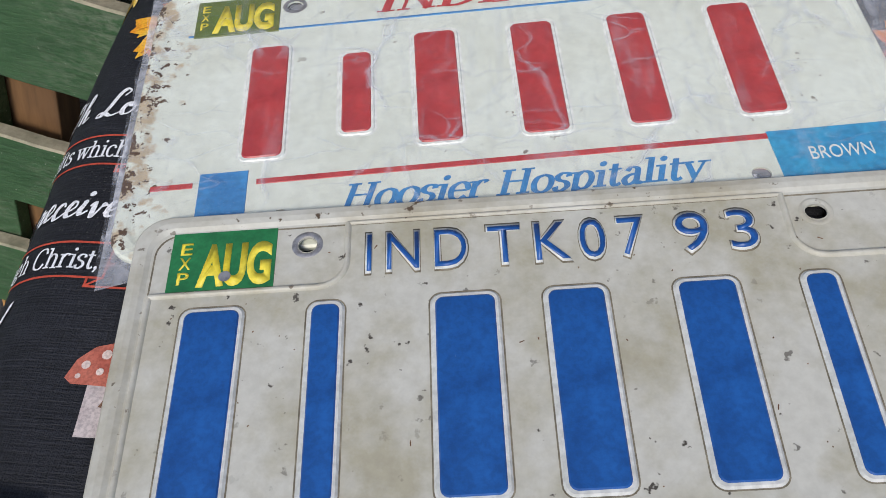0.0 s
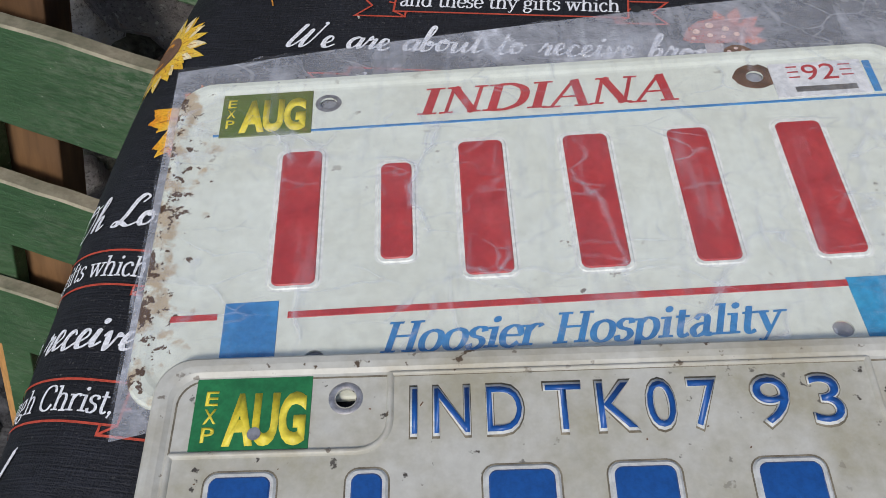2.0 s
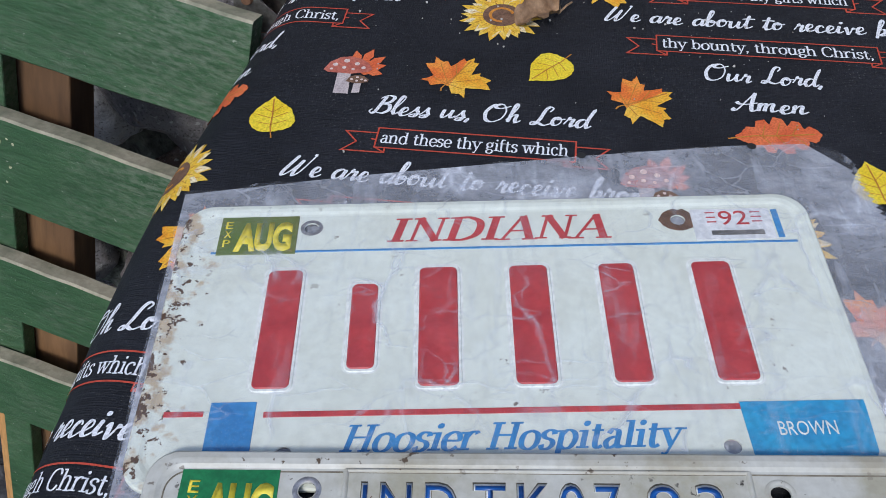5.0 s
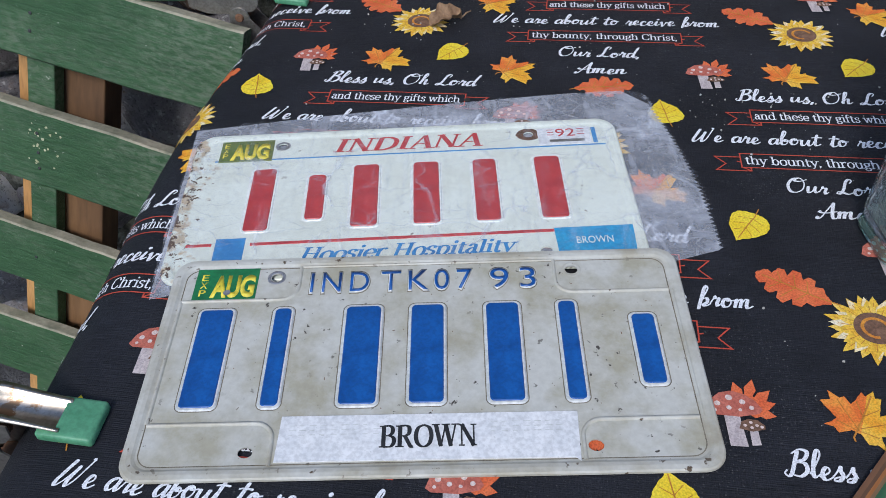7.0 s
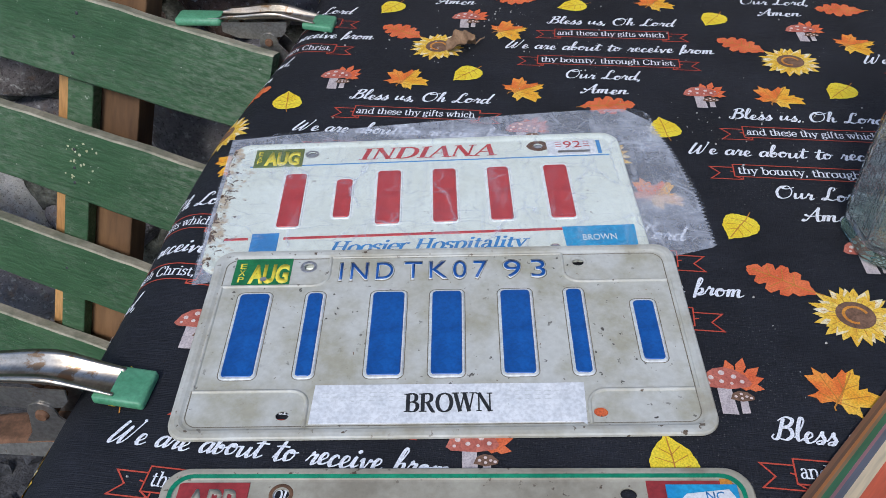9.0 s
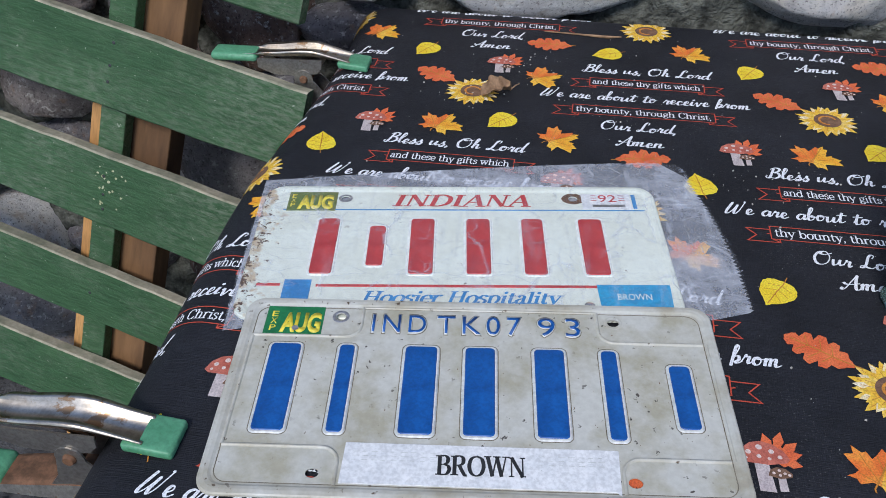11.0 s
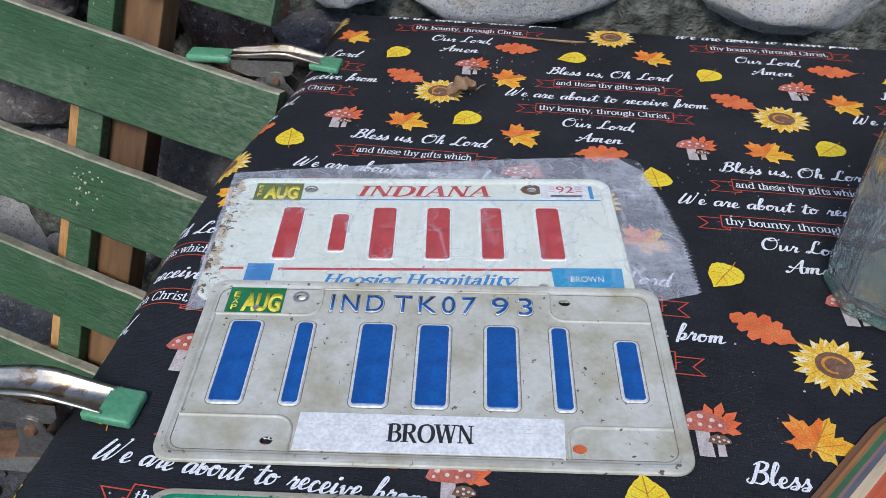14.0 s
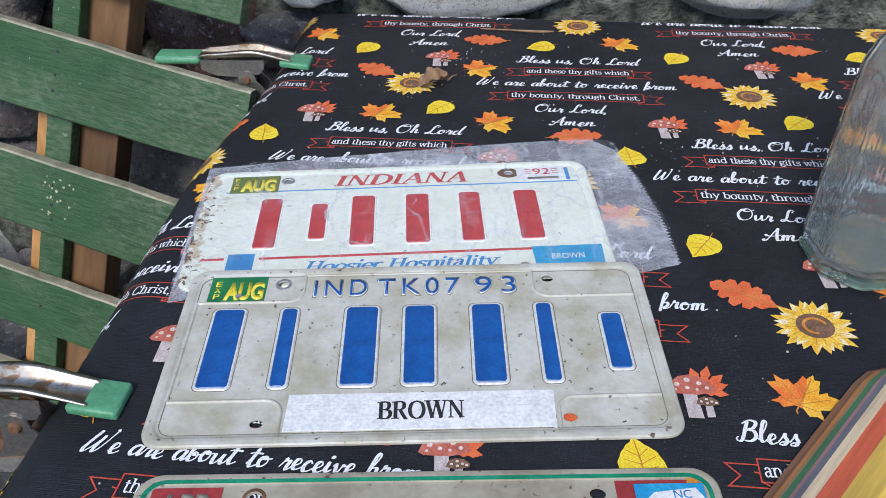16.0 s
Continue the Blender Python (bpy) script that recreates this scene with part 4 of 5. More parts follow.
def sunflower_print(size):
    bm = bmesh.new()
    rng = random.Random(4)
    r0, r1 = size * 0.16, size * 0.5
    for ring, (n, mat, z, k) in enumerate(((18, 0, 0.0, 1.0), (13, 1, 0.0002, 0.92), (15, 0, 0.0004, 0.80))):
        for i in range(n):
            a = 2 * math.pi * (i + 0.37 * ring) / n + rng.uniform(-0.06, 0.06)
            L = r1 * k * rng.uniform(0.9, 1.04)
            w = size * 0.062
            c, s = math.cos(a), math.sin(a)
            shape = [(r0 * 0.7, -w * 0.6), ((r0 + L) * 0.5, -w), (L * 0.86, -w * 0.5), (L, 0), (L * 0.86, w * 0.5), ((r0 + L) * 0.5, w), (r0 * 0.7, w * 0.6)]
            bm.faces.new(loop(bm, [(x * c - y * s, x * s + y * c) for x, y in shape], z + 0.00002 * (i % 2))).material_index = mat
            stroke(bm, [(r0 * c, r0 * s), (L * 0.8 * c, L * 0.8 * s)], size * 0.008, z + 0.00008, 4)
    disc(bm, 0, 0, size * 0.215, 0.00055, 24, 2)
    stroke(bm, [(size * 0.13 * math.cos(a), size * 0.13 * math.sin(a)) for a in [0.3 + 0.35 * i for i in range(14)]], size * 0.035, 0.00065, 3)
    disc(bm, 0.01 * size, 0.0, size * 0.09, 0.0007, 16, 2)
    return bm


def mushroom_print(size):
    bm = bmesh.new()
    for i, a in enumerate((70, 40, 100, 15, -15)):
        c, s = math.cos(radians(a)), math.sin(radians(a))
        x0, y0, L, w = size * 0.08, size * 0.02, size * (0.46 - 0.03 * i), size * 0.085
        shape = [(0, -w * 0.3), (L * 0.35, -w), (L * 0.5, -w * 0.55), (L * 0.68, -w * 0.8), (L, 0), (L * 0.68, w * 0.8), (L * 0.5, w * 0.55), (L * 0.35, w), (0, w * 0.3)]
        bm.faces.new(loop(bm, [(x0 + x * c - y * s, y0 + x * s + y * c) for x, y in shape], 0.00002 * i)).material_index = 0
    stem = [(-0.17, -0.46), (0.02, -0.47), (0.0, -0.05), (-0.17, -0.02)]
    bm.faces.new(loop(bm, [(x * size, y * size) for x, y in stem], 0.0002)).material_index = 2
    cap = [(-0.36, 0.0), (-0.30, -0.05), (0.0, -0.08), (0.22, -0.04), (0.27, 0.02), (0.21, 0.14), (0.10, 0.23), (-0.04, 0.28), (-0.18, 0.25), (-0.30, 0.15)]
    bm.faces.new(loop(bm, [(x * size, y * size) for x, y in cap], 0.0004)).material_index = 1
    for x, y, r in ((-0.22, 0.10, 0.035), (-0.08, 0.18, 0.04), (0.06, 0.12, 0.035), (-0.1, 0.04, 0.03), (0.15, 0.04, 0.03), (0.02, 0.01, 0.022), (-0.26, 0.01, 0.022)):
        disc(bm, x * size, y * size, r * size, 0.0006, 10, 3)
    stem2 = [(0.06, -0.46), (0.16, -0.45), (0.16, -0.22), (0.07, -0.22)]
    bm.faces.new(loop(bm, [(x * size, y * size) for x, y in stem2], 0.0005)).material_index = 2
    cap2 = [(-0.04, -0.24), (0.1, -0.28), (0.24, -0.25), (0.25, -0.2), (0.18, -0.13), (0.08, -0.11), (0.0, -0.15)]
    bm.faces.new(loop(bm, [(x * size, y * size) for x, y in cap2], 0.0007)).material_index = 4
    for x, y in ((0.03, -0.2), (0.1, -0.16), (0.16, -0.2), (0.1, -0.23), (0.21, -0.22)):
        disc(bm, x * size, y * size, 0.02 * size, 0.0008, 8, 3)
    return bm


def banner_print(width, height):
    """A ribbon drawn in thin lines: a box with swallow-tailed ends."""
    bm = bmesh.new()
    w, h, t = width / 2, height / 2, 0.0009
    k = h * 1.5
    stroke(bm, [(-w, -h), (w, -h), (w, h), (-w, h)], t, 0, 0, True)
    for s in (-1, 1):
        stroke(bm, [(s * w, h * 0.45), (s * (w + k * 1.5), h * 0.45), (s * (w + k * 0.9), -h * 0.55), (s * (w + k * 1.5), -h * 1.5), (s * (w - k * 0.5), -h * 1.5), (s * (w - k * 0.5), -h)], t, 0.0001, 0)
        stroke(bm, [(s * (w - k * 0.5), -h * 1.5), (s * w, -h)], t, 0.0002, 0)
        stroke(bm, [(s * (w + k * 0.25), -h * 0.2), (s * w, -h * 0.28)], t, 0.0002, 0)
    return bm


PRINTS = {}


def bent(bm, u, v, turn, cut=True):
    """The motif laid on the cloth where it rolls over the edge."""
    bmesh.ops.transform(bm, matrix=pose(u, v, 0, 0, 0, turn), verts=bm.verts)
    for k in range(70 if cut else 0):
        uu = -0.30 + 0.0025 * k
        bmesh.ops.bisect_plane(bm, geom=bm.verts[:] + bm.edges[:] + bm.faces[:], plane_co=(uu, 0, 0), plane_no=(1, 0, 0))
    for vert in bm.verts:
        vert.co = drape(vert.co.x, vert.co.y, vert.co.z + 0.0005)
    return bm


def lay(name, key, build, mats, u, v, turn=0.0, reach=0.05, cut=True):
    """One printed motif as a part of the cloth."""
    if u + reach < -0.30 or v > V1 + reach * 0.2 or v < -0.5 or u > 0.9:
        return
    if u - reach > U0 + 0.003 and v + reach < V1:
        if key not in PRINTS:
            PRINTS[key] = to_mesh(name, build(), mats)
        part(name, PRINTS[key], None, cloth, at=pose(u, v, 0.0005, 0, 0, turn))
    else:
        part(name, bent(build(), u, v, turn, cut), mats, cloth)


CU, CV = 0.2605, 0.3735
SUN_MATS = [MAT[k] for k in ("petal", "petal_pale", "disc", "disc_ring", "vein")]
MUSH_MATS = [MAT[k] for k in ("oak", "cap", "stem", "spot", "disc")]


def pattern(cu, cv, text_shift=0.0, tilt=1.2, leaf_up=0.0):
    for u, v, a in ((-0.001, -0.002, 0), (-0.1595, 0.1565, 20)):
        lay("sunflower_print", ("sun", a), lambda: sunflower_print(0.055), SUN_MATS, cu + u, cv + v, a, 0.036)
    for u, v, a in ((-0.040, 0.0255, 62), (0.063, 0.109, 88), (-0.163, -0.092, -80))[:2 if text_shift else 3]:
        lay("oak_leaf_print", ("oak", a), lambda: leaf_print("oak", 0.046, 1.3), [MAT["oak"], MAT["vein"]], cu + u, cv + v, a, 0.03)
    for u, v, a in ((-0.0217, -0.067, -26), (0.059, 0.0355, -70), (0.083, -0.0755, -60), (-0.118, 0.1095, -35)):
        lay("maple_leaf_print", ("maple", a), lambda: leaf_print("maple", 0.045, 1.05), [MAT["maple"], MAT["vein"], MAT["maple_red"]], cu + u, cv + v, a, 0.03)
    for u, v, a in ((0.033, -0.051, 140), (-0.061, 0.079, 150), (-0.197, 0.0985, 112), (-0.1168, -0.123 + leaf_up, 12)):
        lay("yellow_leaf_print", ("yellow", a), lambda: leaf_print("yellow", 0.037, 0.95), [MAT["yellow"], MAT["vein"]], cu + u, cv + v, a, 0.026)
    for u, v, a in ((-0.082 - (0.010 if text_shift else 0.0), -0.067, 5), (0.020, 0.060, 5), (0.092, -0.139, 8)):
        lay("mushroom_print", ("mushroom", a), lambda: mushroom_print(0.046), MUSH_MATS, cu + u, cv + v, a, 0.03)
    for u, v in ((-0.063, -0.103), (-0.2205, 0.057)):
        block(cu + u + text_shift, cv + v - (0.004 if text_shift else 0.0), tilt)


def block(u, v, tilt):
    rise = math.tan(radians(tilt))
    for words, style, du, dv, w, h in (("Bless us, Oh Lord", "script", 0.0, 0.0, 0.121, 0.0160), ("and these thy gifts which", "serif", 0.0105, -0.0235, 0.101, 0.0092), ("We are about to receive from", "script", -0.036, -0.0535, 0.190, 0.0165),
                                       ("thy bounty, through Christ,", "serif", -0.002, -0.0775, 0.121, 0.0092), ("Our Lord,", "script", 0.021, -0.106, 0.066, 0.0160), ("Amen", "script", 0.036, -0.131, 0.040, 0.0160)):
        weight = (0.130, 0.058, 0.20) if style == "script" else (0.135, 0.065, 0.0)
        lay("printed_text", (words,), lambda: shifted(pen_text(words, style, w, h, *weight), -w / 2, 0), [MAT["ink_white"]], u + du + w / 2, v + dv + (du + w / 2) * rise, tilt, w / 2 + 0.004, False)
    for key, du, dv, w in (("one", 0.0615, -0.0195, 0.107), ("two", 0.0585, -0.0735, 0.127)):
        lay("printed_banner", (key,), lambda: banner_print(w, 0.0155), [MAT["ink_red"]], u + du, v + dv + du * rise, tilt, w / 2 + 0.02)


for ci in range(-2, 3):
    for cj in range(-3, 2):
        slack = (0.007, 0.009) if ci == -1 and cj == -1 else (0, 0)
        pattern(CU + 0.3193 * ci + 0.0098 * cj + slack[0], CV - 0.0023 * ci + 0.3234 * cj + slack[1], -0.011 if slack[0] else 0.0, 0.0 if slack[0] else 1.2, 0.0105 if (ci, cj) == (-1, 0) else 0.0)


lay("maple_leaf_print", "edge maple", lambda: leaf_print("maple", 0.045, 1.05), [MAT["maple"], MAT["vein"], MAT["maple_red"]], -0.186, 0.168, 150, 0.03)


# ---- number plates ----
W, H = 0.3048, 0.1524


def plate_body(holes, r=0.012, deep=0.0011):
    """A pressed steel plate: rolled rim, sunk field, real bolt holes."""
    bm = bmesh.new()
    rings = [(0.0, 0.0, 0), (0.0002, 0.0014, 0), (0.0010, 0.0022, 0), (0.0034, 0.0025, 0), (0.0056, 0.0022, 0), (0.0072, deep + 0.0002, 0), (0.0084, deep, 1)]
    prev = None
    for inset, z, mat in rings:
        cur = loop(bm, rounded(W - 2 * inset, H - 2 * inset, r - inset * 0.5, 8), z)
        if prev:
            bridge(bm, prev, cur, 0)
        else:
            first = cur
        prev = cur
    back = loop(bm, rounded(W - 0.002, H - 0.002, r, 8), 0.0002)
    bridge(bm, back, first, 0)
    edges = [bm.edges.get((prev[i], prev[(i + 1) % len(prev)])) for i in range(len(prev))]
    for x, y, rx, ry in holes:
        pts = [(x + rx * math.cos(2 * math.pi * i / 20), y + ry * math.sin(2 * math.pi * i / 20)) for i in range(20)]
        top, low = loop(bm, pts, deep), loop(bm, pts, deep - 0.0009)
        bridge(bm, low, top, 0)
        edges += [bm.edges.get((top[i], top[(i + 1) % 20])) for i in range(20)]
    made = bmesh.ops.triangle_fill(bm, use_beauty=True, use_dissolve=False, edges=edges)
    for f in made["geom"]:
        if isinstance(f, bmesh.types.BMFace):
            f.material_index = 1
            f.normal_update()
            if f.normal.z < 0:
                f.normal_flip()
    return bm


def outline_bar(w, h, r):
    return rounded(w, h, min(r, w / 2 - 0.0002, h / 2 - 0.0002), 5)


def character_bar(plate, x, y, w, h, ink, halo):
    """A plain raised enamel bar the size of a character, on its pale pressed foot."""
    bm = bmesh.new()
    bm.faces.new(loop(bm, outline_bar(w + 0.0046, h + 0.0046, 0.0045), 0.00145 if halo == MAT["halo_cream"] else 0.00116)).material_index = 2
    slab(bm, outline_bar(w + 0.0036, h + 0.0036, 0.004), 0.0009, 0.0019, 0.0008, 1)
    slab(bm, outline_bar(w, h, 0.0028), 0.0018, 0.0024, 0.0005, 0)
    part("character_bar", bm, [ink, halo, MAT["halo_cream"] if halo == MAT["halo_cream"] else MAT["grime"]], plate, at=pose(x, y, 0))


def flat(plate, name, pts, z0, z1, mat, label=""):
    bm = bmesh.new()
    slab(bm, pts, z0, z1, min(0.0001, (z1 - z0) * 0.4))
    return part(name, bm, mat, plate, label)


def rect(x0, x1, y0, y1):
    return [(x0, y0), (x1, y0), (x1, y1), (x0, y1)]


def letters(parent, name, words, x, y, w, h, z, mat, shear=0.0, weight=0.0, extrude=0.0003, turn=0.0, label="", space=1.0):
    return part(name, shifted(text_mesh(words, w, h, shear, weight, extrude, 0.0, space), x, y, z, turn), mat, parent, label)


def pen_letters(parent, words, x, y, w, h, z, mat, thick, thin, slant=0.0):
    return part("letters", shifted(pen_text(words, "serif", w, h, thick, thin, slant), x, y, z), mat, parent)


def ring_mark(plate, x, y, r0, r1, z, mat):
    bm = bmesh.new()
    n = 24
    a = [(x + r0 * math.cos(2 * math.pi * i / n), y + r0 * math.sin(2 * math.pi * i / n)) for i in range(n)]
    b = [(x + r1 * math.cos(2 * math.pi * i / n), y + r1 * math.sin(2 * math.pi * i / n)) for i in range(n)]
    l0, l1, l2 = loop(bm, b, z), loop(bm, [((p[0] + q[0]) / 2, (p[1] + q[1]) / 2) for p, q in zip(a, b)], z + 0.0005), loop(bm, a, z)
    bridge(bm, l0, l1)
    bridge(bm, l1, l2)
    return part("hole_rim", bm, mat, plate, smooth=True)


HX, HY = 0.0889, 0.0603


def blue_plate():
    p = thing("number_plate", pose(0, 0.0006, TOP + 0.0033, 1.9, 0, 0), "grey-white embossed truck plate with blue bars, lying on the cloth", "number plate", "number plates on the table")
    holes = [(-HX, HY, 0.0034, 0.0032), (HX, HY, 0.0038, 0.0032), (-HX, -HY, 0.0038, 0.0032), (HX, -HY, 0.0040, 0.0034)]
    part("plate_body", plate_body(holes), [MAT["plate_rim"], MAT["plate_grey"]], p)
    bm = bmesh.new()
    def corner(sx, sy, x_in, y_in, x_out, y_out, r=0.010):
        arc = [(sx * (x_in + r - r * math.cos(radians(a))), sy * (y_in + r - r * math.sin(radians(a)))) for a in range(0, 91, 15)]
        return [(sx * x_in, sy * y_out)] + arc + [(sx * x_out, sy * y_in)]
    for sx, sy, x_in, y_in in ((-1, 1, 0.0745, 0.0425), (1, 1, 0.0785, 0.0425), (-1, -1, 0.0760, 0.0430), (1, -1, 0.0830, 0.0450)):
        ridge(bm, corner(sx, sy, x_in, y_in, 0.1435, 0.0685), 0.0024, 0.0011, 0.0012)
    ridge(bm, [(-0.0745, 0.0685), (0.0785, 0.0685)], 0.0018, 0.0011, 0.0010)
    ridge(bm, [(-0.1435, 0.0425), (-0.1435, -0.043)], 0.0022, 0.0011, 0.0011)
    ridge(bm, [(0.1455, 0.0425), (0.1455, -0.045)], 0.0022, 0.0011, 0.0011)
    bridge(bm, loop(bm, rounded(W - 0.0164, H - 0.0164, 0.0085, 8), 0.00128), loop(bm, rounded(W - 0.0176, H - 0.0176, 0.0080, 8), 0.00116), 1)
    part("pressed_rib", bm, [MAT["plate_rim"], MAT["grime"]], p, smooth=True)
    for x, w in ((-0.120, 0.019), (-0.081, 0.0095), (-0.034, 0.020), (0.003, 0.0185), (0.046, 0.0185), (0.083, 0.0095)):
        character_bar(p, x, 0.001, w, 0.068, MAT["blue"], MAT["halo"])
    character_bar(p, 0.125, 0.0, 0.0125, 0.048, MAT["blue"], MAT["halo"])
    for words, x, w in (("IND", -0.068, 0.036), ("TK07", -0.0255, 0.055), ("93", 0.0395, 0.028)):
        letters(p, "letter_grime", words, x - 0.0004, 0.0463, w + 0.0008, 0.0175, 0.00108, MAT["grime"], 0, 0.022, 0.0001, space=1.3)
        letters(p, "raised_letters", words, x, 0.0468, w, 0.0165, 0.0010, MAT["halo"], 0, 0.012, 0.0005, space=1.3)
        letters(p, "letters", words, x + 0.0006, 0.0473, w - 0.0012, 0.0155, 0.0014, MAT["blue"], 0, -0.005, 0.0005, space=1.3)
    sticker = flat(p, "sticker", rect(-0.138, -0.100, 0.0438, 0.0684), 0.0011, 0.0014, MAT["green_sticker"], "green expiry sticker with yellow letters")
    letters(sticker, "letters", "AUG", -0.1275, 0.0462, 0.0262, 0.0158, 0.0014, MAT["yellow_ink"], 0, 0.050, 0.0001)
    for k, ch in enumerate("EXP"):
        letters(sticker, "letters", ch, -0.1345, 0.0590 - 0.0062 * k, 0.0042, 0.0050, 0.0014, MAT["yellow_ink"], 0, 0.012, 0.0001)
    bm = bmesh.new()
    disc(bm, -0.1175, 0.0490, 0.0022, 0.0016, 14)
    part("zinc_spot", bm, MAT["zinc"], p)
    ring_mark(p, -HX, HY, 0.0036, 0.0056, 0.00115, MAT["zinc"])
    ring_mark(p, HX, HY, 0.0040, 0.0058, 0.00115, MAT["plate_rim"])
    lab = [(-0.0735, -0.0665), (0.078, -0.0670), (0.0805, -0.0690), (0.0815, -0.0400), (-0.0725, -0.0395)]
    label = flat(p, "label", lab, 0.0011, 0.0018, MAT["white_sticker"], "white paper label with black word")
    pen_letters(label, "BROWN", -0.0205, -0.0595, 0.0500, 0.0128, 0.00195, MAT["ink_and_hole_black"], 0.200, 0.062)
    faint = random.Random(2)
    bm = bmesh.new()
    for k in range(26):
        x = -0.068 + 0.0055 * k
        if -0.024 < x < 0.032:
            continue
        for row in range(3):
            stroke(bm, [(x, -0.0455 - 0.0028 * row), (x + faint.uniform(0.002, 0.004), -0.0455 - 0.0028 * row)], 0.0005, 0.00185)
    tagged(part("faint_lines", bm, MAT["halo"], label), kind="stuff")
    # scuffs and small chips
    bm = bmesh.new()
    for k in range(60):
        x, y, a = faint.uniform(-0.14, 0.14), faint.uniform(-0.038, 0.066), faint.uniform(0, 3.1)
        L = faint.choice((0.0004, 0.0005, 0.0007, 0.0008, 0.0018))
        if abs(x) > 0.13 and y > 0.04:
            continue
        if -0.139 < x < -0.099 and y > 0.042:
            continue
        stroke(bm, [(x, y), (x + L * math.cos(a), y + L * math.sin(a))], 0.0004, 0.00118)
    tagged(part("chip_marks", bm, MAT["rust"], p), kind="stuff")
    return p


def red_plate():
    p = thing("number_plate", pose(-0.014, 0.1405, TOP + 0.0012, 0.2, 0, 1.5), "cream embossed plate with red bars inside a clear bag", "number plate", "number plates on the table")
    holes = [(-HX, HY, 0.0036, 0.0032), (HX, HY, 0.0036, 0.0032), (-HX, -HY, 0.0036, 0.0032), (HX, -HY, 0.0036, 0.0032)]
    part("plate_body", plate_body(holes, 0.014, 0.0014), [MAT["plate_cream"], MAT["plate_cream"]], p)
    for x, w, h in ((-0.098, 0.016, 0.064), (-0.0605, 0.012, 0.046), (-0.027, 0.0175, 0.064), (0.0145, 0.0175, 0.064), (0.055, 0.016, 0.064), (0.0985, 0.0175, 0.064)):
        character_bar(p, x, 0.0015, w, h, MAT["red"], MAT["halo_cream"])
    pen_letters(p, "INDIANA", -0.0520, 0.0500, 0.1060, 0.0150, 0.00165, MAT["red_ink"], 0.185, 0.062, 0.22)
    flat(p, "printed_line", rect(-0.136, 0.1425, 0.0448, 0.0460), 0.0014, 0.0017, MAT["blue_ink"])
    flat(p, "printed_line", rect(-0.099, 0.096, -0.0438, -0.0412), 0.0014, 0.0017, MAT["red_ink"])
    flat(p, "printed_line", rect(-0.1405, -0.124, -0.0430, -0.0405), 0.0014, 0.0017, MAT["red_ink"])
    flat(p, "printed_block", rect(-0.1215, -0.1025, -0.0660, -0.0365), 0.0014, 0.0017, MAT["blue_ink"])
    county = flat(p, "printed_block", [(0.0965, -0.0655), (0.1445, -0.0660), (0.1460, -0.0405), (0.0955, -0.0405)], 0.0014, 0.0018, MAT["sky_ink"])
    letters(county, "letters", "BROWN", 0.1085, -0.0560, 0.0230, 0.0062, 0.0019, MAT["halo_cream"], 0, 0, 0.0001)
    pen_letters(p, "Hoosier Hospitality", -0.0665, -0.0600, 0.1350, 0.0120, 0.00165, MAT["blue_ink"], 0.175, 0.070, 0.28)
    sticker = flat(p, "sticker", rect(-0.1335, -0.0955, 0.0440, 0.0680), 0.0014, 0.0019, MAT["olive_sticker"], "faded green sticker with yellow letters")
    letters(sticker, "letters", "AUG", -0.1255, 0.0470, 0.0275, 0.0160, 0.0019, MAT["yellow_ink"], 0, 0.055, 0.0001)
    for k, ch in enumerate("EXP"):
        letters(sticker, "letters", ch, -0.1312, 0.0605 - 0.0058 * k, 0.0036, 0.0046, 0.0019, MAT["yellow_ink"], 0, 0.010, 0.0001)
    year = flat(p, "sticker", rect(0.0955, 0.1335, 0.0470, 0.0665), 0.0014, 0.0019, MAT["white_sticker"], "white year sticker with red digits")
    letters(year, "letters", "92", 0.1085, 0.0560, 0.0140, 0.0090, 0.0019, MAT["red_ink"], 0, 0, 0.0001)
    bm = bmesh.new()
    for y in (0.0580, 0.0610, 0.0640):
        for x0, x1 in ((0.1025, 0.1070), (0.1240, 0.1290)):
            stroke(bm, [(x0, y), (x1, y)], 0.0008, 0.00195, 0)
    stroke(bm, [(0.1035, 0.0510), (0.1285, 0.0510)], 0.0030, 0.00195, 1)
    part("sticker_marks", bm, [MAT["red_ink"], MAT["steel"]], year)
    flat(p, "printed_line", rect(0.1345, 0.1375, 0.0478, 0.0655), 0.0014, 0.0018, MAT["blue_ink"])
    bm = bmesh.new()
    for x, y, r in ((-HX, HY, 0.0075), (HX, HY, 0.0088)):
        n = 26
        for r0, z in ((0.0036, 0.0015),):
            pts = [(x + (r + 0.0015 * noise.noise((i * 0.9, x, 2))) * math.cos(2 * math.pi * i / n), y + (r * 0.8 + 0.0012 * noise.noise((i * 0.9, x, 5))) * math.sin(2 * math.pi * i / n)) for i in range(n)]
            inn = [(x + r0 * math.cos(2 * math.pi * i / n), y + r0 * 0.9 * math.sin(2 * math.pi * i / n)) for i in range(n)]
            if x > 0:
                bridge(bm, loop(bm, pts, z), loop(bm, inn, z))
            else:
                ring = [(x + 0.0055 * math.cos(2 * math.pi * i / n), y + 0.005 * math.sin(2 * math.pi * i / n)) for i in range(n)]
                bridge(bm, loop(bm, ring, z), loop(bm, inn, z), 1)
    part("hole_stain", bm, [MAT["rust"], MAT["zinc"]], p)
    return p


